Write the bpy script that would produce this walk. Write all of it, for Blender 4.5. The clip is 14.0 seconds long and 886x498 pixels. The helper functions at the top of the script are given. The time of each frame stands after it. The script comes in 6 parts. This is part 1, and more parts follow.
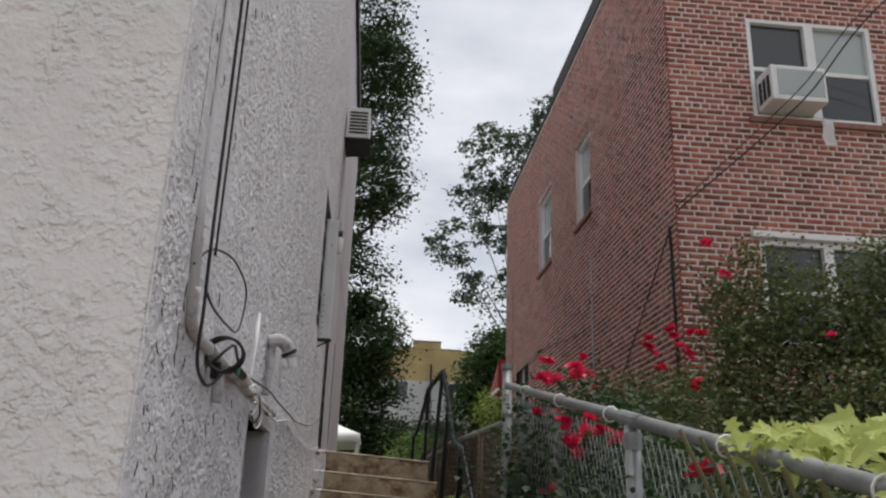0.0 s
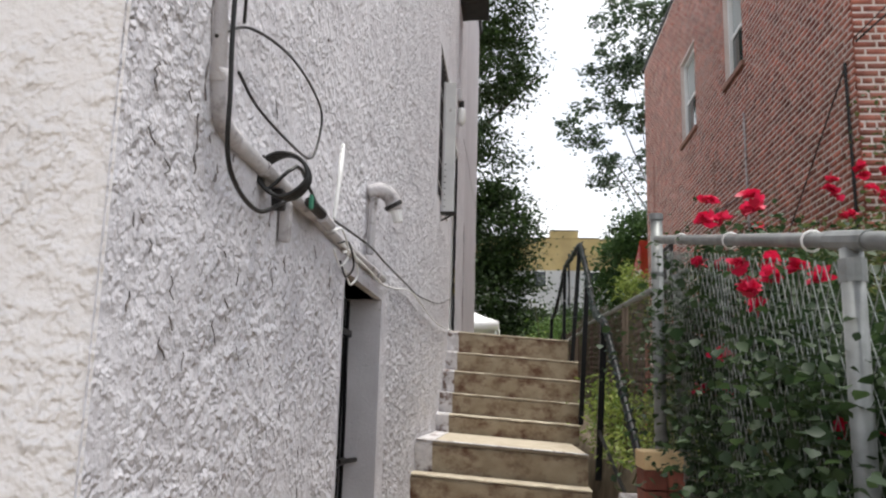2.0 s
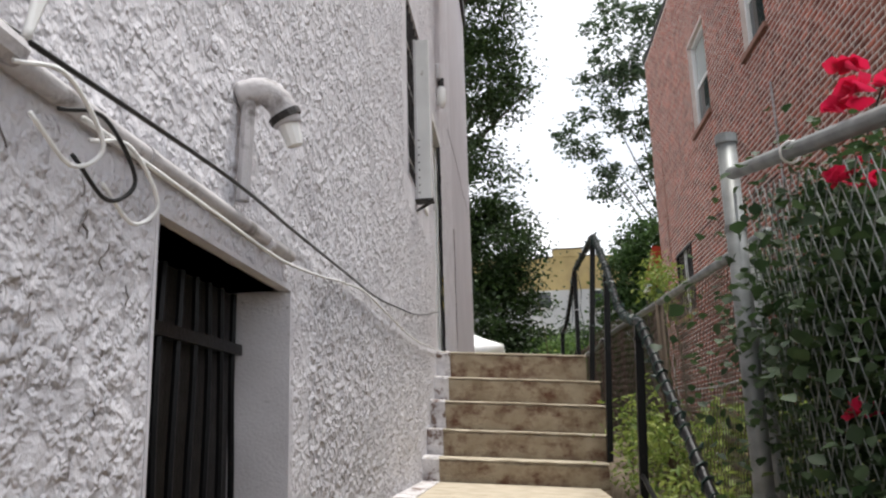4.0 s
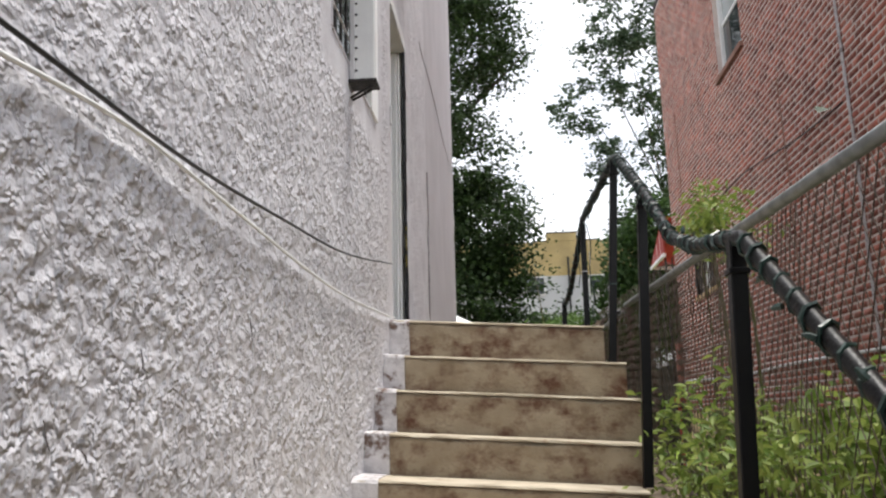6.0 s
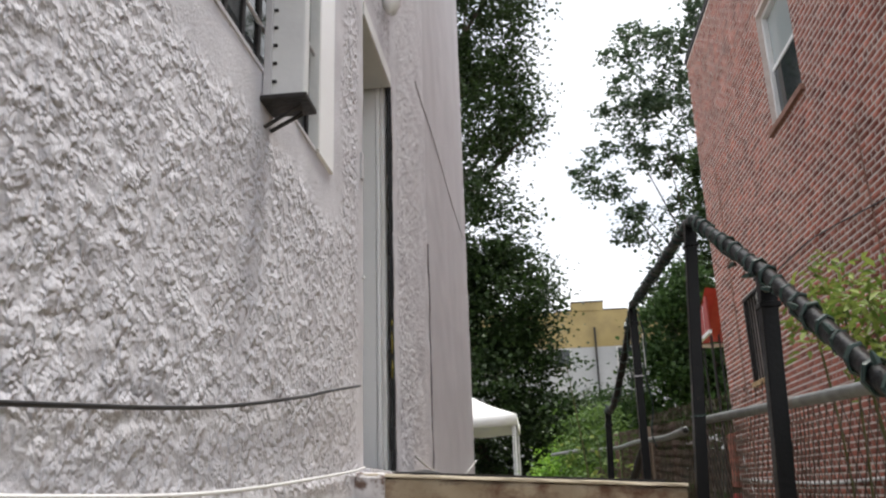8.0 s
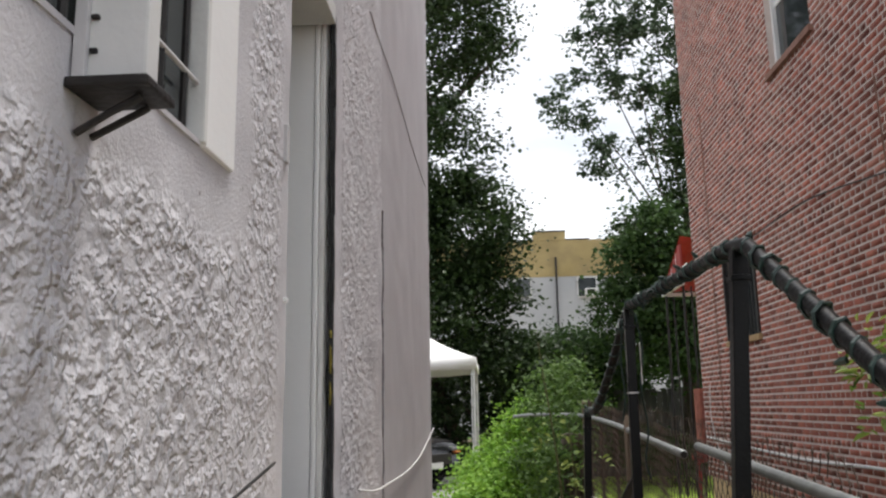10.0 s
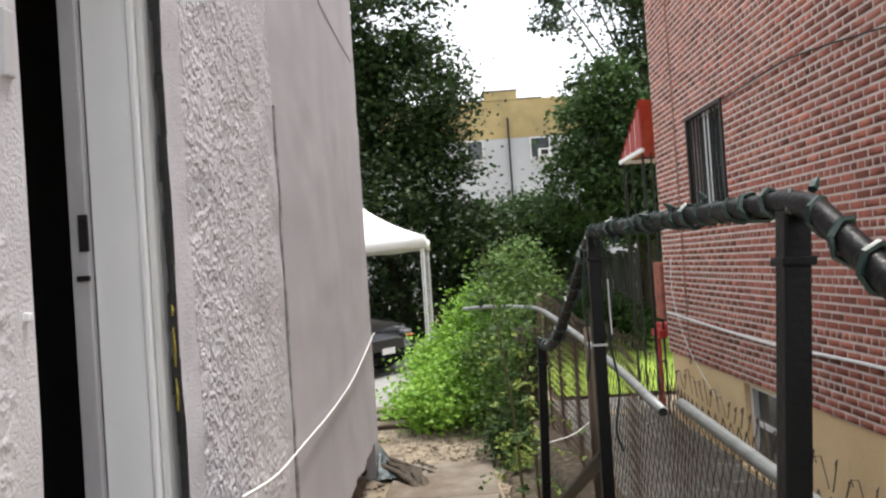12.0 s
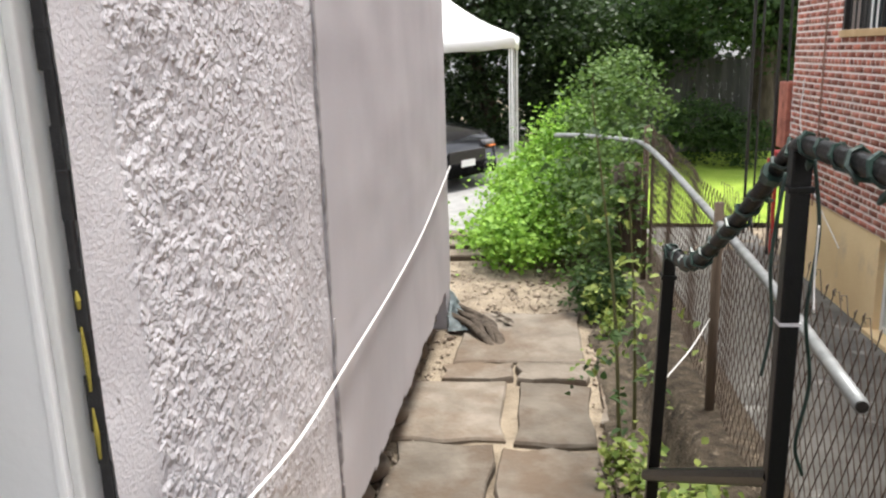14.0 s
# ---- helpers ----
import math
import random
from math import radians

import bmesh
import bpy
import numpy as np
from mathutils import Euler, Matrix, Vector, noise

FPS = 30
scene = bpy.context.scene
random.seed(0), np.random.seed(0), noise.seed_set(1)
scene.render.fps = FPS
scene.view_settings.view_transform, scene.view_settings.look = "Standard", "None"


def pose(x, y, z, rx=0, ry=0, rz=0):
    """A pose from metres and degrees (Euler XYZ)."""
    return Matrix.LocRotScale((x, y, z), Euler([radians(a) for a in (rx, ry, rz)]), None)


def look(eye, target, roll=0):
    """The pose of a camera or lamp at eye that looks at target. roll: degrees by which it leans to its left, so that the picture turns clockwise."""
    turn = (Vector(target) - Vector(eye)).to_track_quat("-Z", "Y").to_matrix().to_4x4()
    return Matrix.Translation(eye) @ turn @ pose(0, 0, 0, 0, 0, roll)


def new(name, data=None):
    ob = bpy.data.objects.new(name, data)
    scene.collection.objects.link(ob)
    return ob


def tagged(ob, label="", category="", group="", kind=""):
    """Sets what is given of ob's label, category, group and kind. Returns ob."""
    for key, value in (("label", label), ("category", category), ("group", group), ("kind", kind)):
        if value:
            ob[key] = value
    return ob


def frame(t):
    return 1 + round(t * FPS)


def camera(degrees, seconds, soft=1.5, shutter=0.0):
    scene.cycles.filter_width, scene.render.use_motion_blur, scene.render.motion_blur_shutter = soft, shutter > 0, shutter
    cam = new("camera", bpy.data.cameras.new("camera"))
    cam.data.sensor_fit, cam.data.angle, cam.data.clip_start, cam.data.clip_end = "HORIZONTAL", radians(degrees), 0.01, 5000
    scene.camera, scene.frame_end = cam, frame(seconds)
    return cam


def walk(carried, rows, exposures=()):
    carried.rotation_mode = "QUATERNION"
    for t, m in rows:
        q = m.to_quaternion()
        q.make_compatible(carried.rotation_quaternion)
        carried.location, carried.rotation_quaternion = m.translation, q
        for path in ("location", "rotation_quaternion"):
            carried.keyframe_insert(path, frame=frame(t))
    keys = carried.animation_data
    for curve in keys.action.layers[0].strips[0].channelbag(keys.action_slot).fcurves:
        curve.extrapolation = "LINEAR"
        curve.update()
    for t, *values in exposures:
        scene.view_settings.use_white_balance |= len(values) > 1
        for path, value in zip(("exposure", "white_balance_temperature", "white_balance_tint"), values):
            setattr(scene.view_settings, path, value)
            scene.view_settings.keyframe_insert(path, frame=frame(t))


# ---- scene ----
cam = camera(57.3, 14.0, soft=2.3)
PATH = [
    (0, (0.123, 1.704, 0.987), (0.279, 3.598, 1.611), 2.1),
    (0.5, (0.097, 1.879, 0.982), (0.184, 3.828, 1.426), -1.0),
    (1, (0.077, 2.001, 0.949), (0.145, 3.969, 1.302), -1.2),
    (1.5, (0.144, 2.201, 0.908), (0.105, 4.17, 1.258), 0.4),
    (2, (0.205, 2.456, 0.923), (0.039, 4.416, 1.288), 1.5),
    (2.5, (0.202, 2.858, 0.92), (-0.033, 4.811, 1.282), 1.6),
    (3, (0.238, 3.224, 0.919), (0.021, 5.18, 1.274), -0.4),
    (3.2, (0.249, 3.358, 0.936), (0.054, 5.314, 1.308), -1.4),
    (5.5, (0.223, 5.495, 1.011), (0.076, 7.434, 1.479), -1.3),
    (6, (0.258, 6.005, 1.041), (0.105, 7.956, 1.453), -1.4),
    (6.5, (0.201, 6.481, 1.018), (0.044, 8.451, 1.322), -1.3),
    (7, (0.221, 6.909, 1.117), (0.034, 8.813, 1.701), -2.2),
    (9.3, (0.276, 8.0, 1.865), (0.067, 9.924, 2.367), -1.1),
    (9.5, (0.235, 8.092, 1.869), (0.044, 10.029, 2.329), -1.1),
    (10, (0.208, 8.268, 2.056), (0.096, 10.228, 2.438), -1.0),
    (10.5, (0.286, 8.454, 2.162), (0.229, 10.417, 2.54), -2.3),
    (11, (0.294, 8.649, 2.253), (0.25, 10.619, 2.598), -3.0),
    (11.5, (0.304, 8.899, 2.394), (0.288, 10.886, 2.626), -4.6),
    (12, (0.349, 9.221, 2.42), (0.331, 11.22, 2.458), -3.9),
    (12.5, (0.371, 9.568, 2.406), (0.357, 11.566, 2.33), -2.6),
    (13, (0.343, 9.899, 2.536), (0.327, 11.884, 2.295), -1.9),
    (13.5, (0.354, 10.12, 2.637), (0.208, 12.075, 2.243), -3.0),
    (14, (0.302, 10.287, 2.707), (0.065, 12.216, 2.236), -1.8),
]
walk(cam, [(t, look(eye, target, roll)) for t, eye, target, roll in PATH],
     [(0, -0.12), (0.5, -0.02), (1.0, 0.40), (1.5, 0.65), (2.2, 0.65), (3.2, 0.60), (5.5, 0.90), (6.0, 0.85), (6.5, 0.75), (7.2, 0.75), (9.5, 0.50), (11.0, 0.70), (11.5, 0.80), (12.0, 1.10), (12.5, 1.42), (13.5, 1.34), (14.0, 1.46)])

# ---------------- world and sun: bright overcast ----------------
world = bpy.data.worlds.new("overcast_sky")
scene.world = world
world.use_nodes = True
wn, wl = world.node_tree.nodes, world.node_tree.links
wn.clear()
sky = wn.new("ShaderNodeTexSky")
sky.sky_type = "NISHITA"
sky.sun_disc = False
sky.sun_elevation = radians(77)
sky.sun_rotation = radians(45)
bg_sky = wn.new("ShaderNodeBackground")
bg_sky.inputs["Strength"].default_value = 0.10
wl.new(sky.outputs["Color"], bg_sky.inputs["Color"])
wco = wn.new("ShaderNodeTexCoord")
wmap = wn.new("ShaderNodeMapping")
wmap.inputs["Scale"].default_value = (2.0, 2.0, 5.0)
wl.new(wco.outputs["Generated"], wmap.inputs["Vector"])
wnoise = wn.new("ShaderNodeTexNoise")
wnoise.inputs["Scale"].default_value = 1.6
wnoise.inputs["Detail"].default_value = 6
wl.new(wmap.outputs["Vector"], wnoise.inputs["Vector"])
wramp = wn.new("ShaderNodeValToRGB")
wramp.color_ramp.elements[0].position = 0.33
wramp.color_ramp.elements[0].color = (0.62, 0.65, 0.72, 1)
wramp.color_ramp.elements[1].position = 0.62
wramp.color_ramp.elements[1].color = (1.0, 1.0, 1.02, 1)
wl.new(wnoise.outputs["Fac"], wramp.inputs["Fac"])
bg_cloud = wn.new("ShaderNodeBackground")
bg_cloud.inputs["Strength"].default_value = 1.12
wl.new(wramp.outputs["Color"], bg_cloud.inputs["Color"])
wmix = wn.new("ShaderNodeMixShader")
wmix.inputs["Fac"].default_value = 0.85
wl.new(bg_sky.outputs[0], wmix.inputs[1])
wl.new(bg_cloud.outputs[0], wmix.inputs[2])
wout = wn.new("ShaderNodeOutputWorld")
wl.new(wmix.outputs[0], wout.inputs["Surface"])

sun = new("sun", bpy.data.lights.new("sun", "SUN"))
sun.data.energy = 2.7
sun.data.angle = radians(14)
sun.data.color = (1.0, 0.96, 0.9)
sun.matrix_world = look((5, 5, 30), (0, 0, 0))

# ---------------- materials ----------------
def material(name, col_a, col_b, scale=8.0, rough=0.8, bump=0.3, bump_scale=60.0, metal=0.0, stain=None, stain_scale=3.0,
             stain_cut=(0.55, 0.7), spec=0.3, stretch=(1, 1, 1), vary=0.0, dist=0.01, dabs=0.0):
    """Two-tone noise paint with fine relief and, where given, a stain of a third colour."""
    m = bpy.data.materials.new(name)
    m.use_nodes = True
    n, l = m.node_tree.nodes, m.node_tree.links
    bsdf = n["Principled BSDF"]
    co = n.new("ShaderNodeTexCoord")
    mp = n.new("ShaderNodeMapping")
    mp.inputs["Scale"].default_value = stretch
    l.new(co.outputs["Object"], mp.inputs["Vector"])
    n1 = n.new("ShaderNodeTexNoise")
    n1.inputs["Scale"].default_value = scale
    n1.inputs["Detail"].default_value = 6
    l.new(mp.outputs["Vector"], n1.inputs["Vector"])
    r1 = n.new("ShaderNodeValToRGB")
    r1.color_ramp.elements[0].position, r1.color_ramp.elements[1].position = 0.32, 0.68
    r1.color_ramp.elements[0].color, r1.color_ramp.elements[1].color = (*col_a, 1), (*col_b, 1)
    l.new(n1.outputs["Fac"], r1.inputs["Fac"])
    out = r1.outputs["Color"]
    if stain:
        n2 = n.new("ShaderNodeTexNoise")
        n2.inputs["Scale"].default_value = stain_scale
        n2.inputs["Detail"].default_value = 9
        n2.inputs["Roughness"].default_value = 0.65
        l.new(mp.outputs["Vector"], n2.inputs["Vector"])
        r2 = n.new("ShaderNodeMapRange")
        r2.inputs["From Min"].default_value, r2.inputs["From Max"].default_value = stain_cut
        l.new(n2.outputs["Fac"], r2.inputs["Value"])
        mx = n.new("ShaderNodeMix")
        mx.data_type = "RGBA"
        mx.inputs["B"].default_value = (*stain, 1)
        l.new(r2.outputs["Result"], mx.inputs["Factor"])
        l.new(out, mx.inputs["A"])
        out = mx.outputs["Result"]
    if vary:
        inf = n.new("ShaderNodeObjectInfo")
        geo = n.new("ShaderNodeNewGeometry")
        add = n.new("ShaderNodeMath")
        add.operation = "ADD"
        l.new(inf.outputs["Random"], add.inputs[0])
        l.new(geo.outputs["Random Per Island"], add.inputs[1])
        fr = n.new("ShaderNodeMath")
        fr.operation = "FRACT"
        l.new(add.outputs[0], fr.inputs[0])
        mr = n.new("ShaderNodeMapRange")
        mr.inputs["To Min"].default_value, mr.inputs["To Max"].default_value = 1 - vary, 1 + vary
        l.new(fr.outputs[0], mr.inputs["Value"])
        hs = n.new("ShaderNodeHueSaturation")
        l.new(mr.outputs["Result"], hs.inputs["Value"])
        l.new(out, hs.inputs["Color"])
        out = hs.outputs["Color"]
    l.new(out, bsdf.inputs["Base Color"])
    bsdf.inputs["Roughness"].default_value = rough
    bsdf.inputs["Metallic"].default_value = metal
    bsdf.inputs["Specular IOR Level"].default_value = spec
    if bump:
        n3 = n.new("ShaderNodeTexNoise")
        n3.inputs["Scale"].default_value = bump_scale
        n3.inputs["Detail"].default_value = 5
        l.new(mp.outputs["Vector"], n3.inputs["Vector"])
        bp = n.new("ShaderNodeBump")
        bp.inputs["Strength"].default_value = bump
        bp.inputs["Distance"].default_value = dist
        l.new(n3.outputs["Fac"], bp.inputs["Height"])
        l.new(bp.outputs["Normal"], bsdf.inputs["Normal"])
        if dabs:
            # pebbly render: rounded grains, as strong as the mesh's "rough" value says
            at = n.new("ShaderNodeAttribute")
            at.attribute_name = "rough"
            wob = n.new("ShaderNodeTexNoise")
            wob.inputs["Scale"].default_value = dabs * 0.5
            l.new(mp.outputs["Vector"], wob.inputs["Vector"])
            va = n.new("ShaderNodeVectorMath")
            va.operation = "MULTIPLY_ADD"
            va.inputs[1].default_value = (0.9 / dabs,) * 3
            l.new(wob.outputs["Color"], va.inputs[0])
            l.new(mp.outputs["Vector"], va.inputs[2])
            vo = n.new("ShaderNodeTexVoronoi")
            vo.feature = "SMOOTH_F1"
            vo.inputs["Scale"].default_value = dabs
            vo.inputs["Smoothness"].default_value = 0.35
            l.new(va.outputs["Vector"], vo.inputs["Vector"])
            r4 = n.new("ShaderNodeMapRange")
            r4.interpolation_type = "LINEAR"
            r4.inputs["From Min"].default_value, r4.inputs["From Max"].default_value = 0.72, 0.05
            l.new(vo.outputs["Distance"], r4.inputs["Value"])
            big = n.new("ShaderNodeTexNoise")
            big.inputs["Scale"].default_value = dabs * 0.28
            big.inputs["Detail"].default_value = 3
            l.new(mp.outputs["Vector"], big.inputs["Vector"])
            rb = n.new("ShaderNodeMapRange")
            rb.inputs["From Min"].default_value, rb.inputs["From Max"].default_value = 0.34, 0.60
            rb.inputs["To Min"].default_value = 0.2
            l.new(big.outputs["Fac"], rb.inputs["Value"])
            smear = n.new("ShaderNodeTexNoise")
            smear.inputs["Scale"].default_value = dabs * 0.8
            smear.inputs["Detail"].default_value = 2
            smear.inputs["Roughness"].default_value = 0.6
            smear.inputs["Distortion"].default_value = 0.0
            l.new(mp.outputs["Vector"], smear.inputs["Vector"])
            r5 = n.new("ShaderNodeMapRange")
            r5.interpolation_type = "SMOOTHSTEP"
            r5.inputs["From Min"].default_value, r5.inputs["From Max"].default_value = 0.36, 0.68
            r5.inputs["To Max"].default_value = 0.9
            l.new(smear.outputs["Fac"], r5.inputs["Value"])
            half = n.new("ShaderNodeMath")
            half.operation = "MULTIPLY_ADD"
            half.inputs[1].default_value = 0.55
            l.new(r4.outputs["Result"], half.inputs[0])
            l.new(r5.outputs["Result"], half.inputs[2])
            mu = n.new("ShaderNodeMath")
            mu.operation = "MULTIPLY"
            l.new(half.outputs[0], mu.inputs[0])
            l.new(rb.outputs["Result"], mu.inputs[1])
            mu2 = n.new("ShaderNodeMath")
            mu2.operation = "MULTIPLY"
            l.new(mu.outputs[0], mu2.inputs[0])
            l.new(at.outputs["Fac"], mu2.inputs[1])
            b4 = n.new("ShaderNodeBump")
            b4.inputs["Strength"].default_value = 1.0
            b4.inputs["Distance"].default_value = 0.0125
            l.new(mu2.outputs[0], b4.inputs["Height"])
            l.new(bp.outputs["Normal"], b4.inputs["Normal"])
            l.new(b4.outputs["Normal"], bsdf.inputs["Normal"])
    return m


def leaf_material(name, col_a, col_b, gloss=0.45):
    m = bpy.data.materials.new(name)
    m.use_nodes = True
    n, l = m.node_tree.nodes, m.node_tree.links
    bsdf = n["Principled BSDF"]
    geo = n.new("ShaderNodeNewGeometry")
    rp = n.new("ShaderNodeValToRGB")
    rp.color_ramp.elements[0].color, rp.color_ramp.elements[1].color = (*col_a, 1), (*col_b, 1)
    l.new(geo.outputs["Random Per Island"], rp.inputs["Fac"])
    l.new(rp.outputs["Color"], bsdf.inputs["Base Color"])
    bsdf.inputs["Roughness"].default_value = gloss
    bsdf.inputs["Specular IOR Level"].default_value = 0.35
    tr = n.new("ShaderNodeBsdfTranslucent")
    l.new(rp.outputs["Color"], tr.inputs["Color"])
    mx = n.new("ShaderNodeMixShader")
    mx.inputs["Fac"].default_value = 0.35
    l.new(bsdf.outputs[0], mx.inputs[1])
    l.new(tr.outputs[0], mx.inputs[2])
    l.new(mx.outputs[0], n["Material Output"].inputs["Surface"])
    return m


def glass_material(name, tint, rough=0.05):
    m = bpy.data.materials.new(name)
    m.use_nodes = True
    b = m.node_tree.nodes["Principled BSDF"]
    b.inputs["Base Color"].default_value = (*tint, 1)
    b.inputs["Roughness"].default_value = rough
    b.inputs["Specular IOR Level"].default_value = 0.6
    return m


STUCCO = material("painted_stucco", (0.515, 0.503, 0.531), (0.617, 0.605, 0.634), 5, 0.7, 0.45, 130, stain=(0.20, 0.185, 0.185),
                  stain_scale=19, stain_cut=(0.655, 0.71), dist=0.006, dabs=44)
# same stucco, raised in colour to stand in for light on the front
STUCCO_FRONT_LIT = material("front_stucco_lit_tone", (0.707, 0.680, 0.671), (0.772, 0.745, 0.736), 4, 0.75, 0.5, 90, dist=0.006, dabs=38)
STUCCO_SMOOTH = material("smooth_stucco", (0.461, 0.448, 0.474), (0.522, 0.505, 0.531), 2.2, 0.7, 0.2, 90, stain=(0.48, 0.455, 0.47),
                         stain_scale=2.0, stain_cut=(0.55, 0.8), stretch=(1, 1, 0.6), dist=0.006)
WHITE = material("white_gloss_paint", (0.87, 0.87, 0.87), (0.91, 0.91, 0.91), 3, 0.35, 0.1, 40, spec=0.5)
WHITE_WORN = material("worn_white_paint", (0.66, 0.66, 0.65), (0.76, 0.76, 0.74), 5, 0.45, 0.15, 50, stain=(0.35, 0.33, 0.31),
                      stain_scale=9, stain_cut=(0.66, 0.74), spec=0.4)
VINYL = material("window_vinyl", (0.703, 0.712, 0.703), (0.760, 0.769, 0.760), 4, 0.4, 0.05, 40, spec=0.4)
CONCRETE = material("stained_concrete", (0.247, 0.195, 0.133), (0.370, 0.309, 0.223), 7, 0.9, 0.7, 60, stain=(0.115, 0.058, 0.036),
                    stain_scale=6.5, stain_cut=(0.47, 0.65), stretch=(1, 1, 1.3))
TREAD = material("worn_tread", (0.368, 0.317, 0.239), (0.497, 0.437, 0.340), 9, 0.9, 0.4, 80, stain=(0.25, 0.17, 0.11), stain_scale=7, stain_cut=(0.58, 0.72))
PAINT_EDGE = material("chipped_step_paint", (0.42, 0.40, 0.41), (0.66, 0.64, 0.64), 12, 0.8, 0.7, 45, stain=(0.15, 0.10, 0.08),
                      stain_scale=10, stain_cut=(0.52, 0.60))
BLACK_PAINT = material("black_gloss_paint", (0.006, 0.006, 0.007), (0.008, 0.008, 0.008), 20, 0.36, 0.35, 90, spec=0.18, stain=(0.07, 0.05, 0.04),
                       stain_scale=25, stain_cut=(0.68, 0.74), dist=0.004)
BLACK_RUBBER = material("black_rubber", (0.02, 0.02, 0.021), (0.035, 0.035, 0.036), 30, 0.6, 0.4, 200, dist=0.003)
CORD_GREEN = material("dark_green_cord", (0.008, 0.022, 0.018), (0.015, 0.04, 0.032), 30, 0.4, 0.1, 90, spec=0.5)
CABLE_BLACK = material("black_cable_jacket", (0.01, 0.01, 0.01), (0.02, 0.02, 0.02), 30, 0.4, 0.0)
CABLE_WHITE = material("white_cable_jacket", (0.68, 0.68, 0.67), (0.75, 0.75, 0.74), 20, 0.45, 0.0)
GALV = material("galvanised_steel", (0.171, 0.180, 0.180), (0.288, 0.302, 0.302), 14, 0.5, 0.15, 120, metal=0.35, stain=(0.18, 0.15, 0.12),
                stain_scale=6, stain_cut=(0.62, 0.74), dist=0.003)
WIRE = material("chain_link_wire", (0.152, 0.167, 0.162), (0.342, 0.361, 0.342), 18, 0.5, 0.0, metal=0.4)
RUST_WIRE = material("rusty_wire", (0.06, 0.038, 0.026), (0.15, 0.12, 0.10), 18, 0.6, 0.0, metal=0.2)
BRICK = material("red_brick", (0.177, 0.061, 0.047), (0.400, 0.140, 0.098), 7, 0.85, 0.5, 120, stain=(0.33, 0.165, 0.125), stain_scale=1.1,
                 stain_cut=(0.5, 0.8), vary=0.38, dist=0.004)
MORTAR = material("pale_mortar", (0.563, 0.484, 0.440), (0.686, 0.607, 0.563), 6, 0.95, 0.4, 100)
CREAM = material("cream_masonry_paint", (0.669, 0.484, 0.264), (0.748, 0.572, 0.334), 1.5, 0.8, 0.35, 30, stain=(0.55, 0.42, 0.28), stain_scale=2.2,
                 stain_cut=(0.58, 0.74))
COPING = material("black_roof_edge", (0.02, 0.02, 0.022), (0.04, 0.04, 0.04), 5, 0.6, 0.2, 40)
SILL = material("brick_sill", (0.22, 0.12, 0.09), (0.3, 0.17, 0.13), 9, 0.85, 0.4, 80)
PANE = glass_material("window_glass", (0.035, 0.042, 0.045))
PANE_PALE = glass_material("window_glass_with_blind", (0.36, 0.40, 0.40), 0.12)
# near-black colour standing in for the lack of light indoors
UNLIT_DARK = material("unlit_interior_dark", (0.05, 0.05, 0.05), (0.07, 0.065, 0.06), 4, 0.9, 0.1, 40)
IRON = material("dark_wrought_iron", (0.012, 0.011, 0.011), (0.03, 0.026, 0.024), 20, 0.55, 0.3, 90)
SOIL = material("sandy_soil", (0.180, 0.144, 0.104), (0.324, 0.270, 0.198), 4, 0.95, 0.8, 45, stain=(0.11, 0.085, 0.06), stain_scale=2.5,
                stain_cut=(0.5, 0.66), dist=0.03)
MOULD = material("leaf_mould", (0.035, 0.028, 0.02), (0.11, 0.088, 0.062), 14, 0.95, 0.9, 60, stain=(0.20, 0.165, 0.12), stain_scale=18, stain_cut=(0.58, 0.66), dist=0.02)
PAVING = material("dark_side_paving", (0.102, 0.099, 0.090), (0.180, 0.174, 0.159), 3, 0.95, 0.6, 60, stain=(0.30, 0.29, 0.27), stain_scale=4, stain_cut=(0.6, 0.68))
ASPHALT = material("worn_asphalt", (0.20, 0.20, 0.195), (0.28, 0.275, 0.265), 6, 0.95, 0.5, 90)
FLAG = material("bluestone_flag", (0.117, 0.099, 0.079), (0.203, 0.176, 0.144), 5, 0.88, 0.8, 30, stain=(0.12, 0.09, 0.065), stain_scale=2.2,
                stain_cut=(0.46, 0.62), vary=0.22)
PEBBLE = material("path_pebbles", (0.17, 0.13, 0.095), (0.36, 0.30, 0.235), 20, 0.9, 0.2, 60, vary=0.35)
LAWN = material("mown_lawn", (0.198, 0.306, 0.032), (0.297, 0.414, 0.054), 1.6, 0.95, 0.9, 120, dist=0.03)
BARK = material("grey_brown_bark", (0.045, 0.036, 0.028), (0.10, 0.08, 0.062), 9, 0.95, 0.9, 26, stretch=(1, 1, 0.3), dist=0.03)
WOOD_GREY = material("weathered_boards", (0.05, 0.052, 0.05), (0.10, 0.10, 0.094), 6, 0.9, 0.5, 50, stretch=(1, 1, 0.15))
WOOD_POST = material("old_wood_post", (0.060, 0.043, 0.030), (0.100, 0.075, 0.055), 7, 0.95, 0.6, 50, stretch=(1, 1, 0.2))
YELLOW_WALL = material("yellow_rendered_wall", (0.370, 0.290, 0.132), (0.475, 0.378, 0.185), 0.6, 0.9, 0.2, 8, stain=(0.30, 0.24, 0.13), stain_scale=0.5,
                       stain_cut=(0.5, 0.72))
GREY_WALL = material("pale_grey_wall", (0.440, 0.458, 0.475), (0.528, 0.546, 0.554), 0.6, 0.9, 0.2, 8)
TENT_CLOTH = material("white_tent_cloth", (0.78, 0.78, 0.77), (0.84, 0.84, 0.83), 2, 0.7, 0.15, 9, dist=0.04)
AWNING_RED = material("red_awning", (0.306, 0.054, 0.050), (0.378, 0.077, 0.068), 5, 0.6, 0.1, 30)
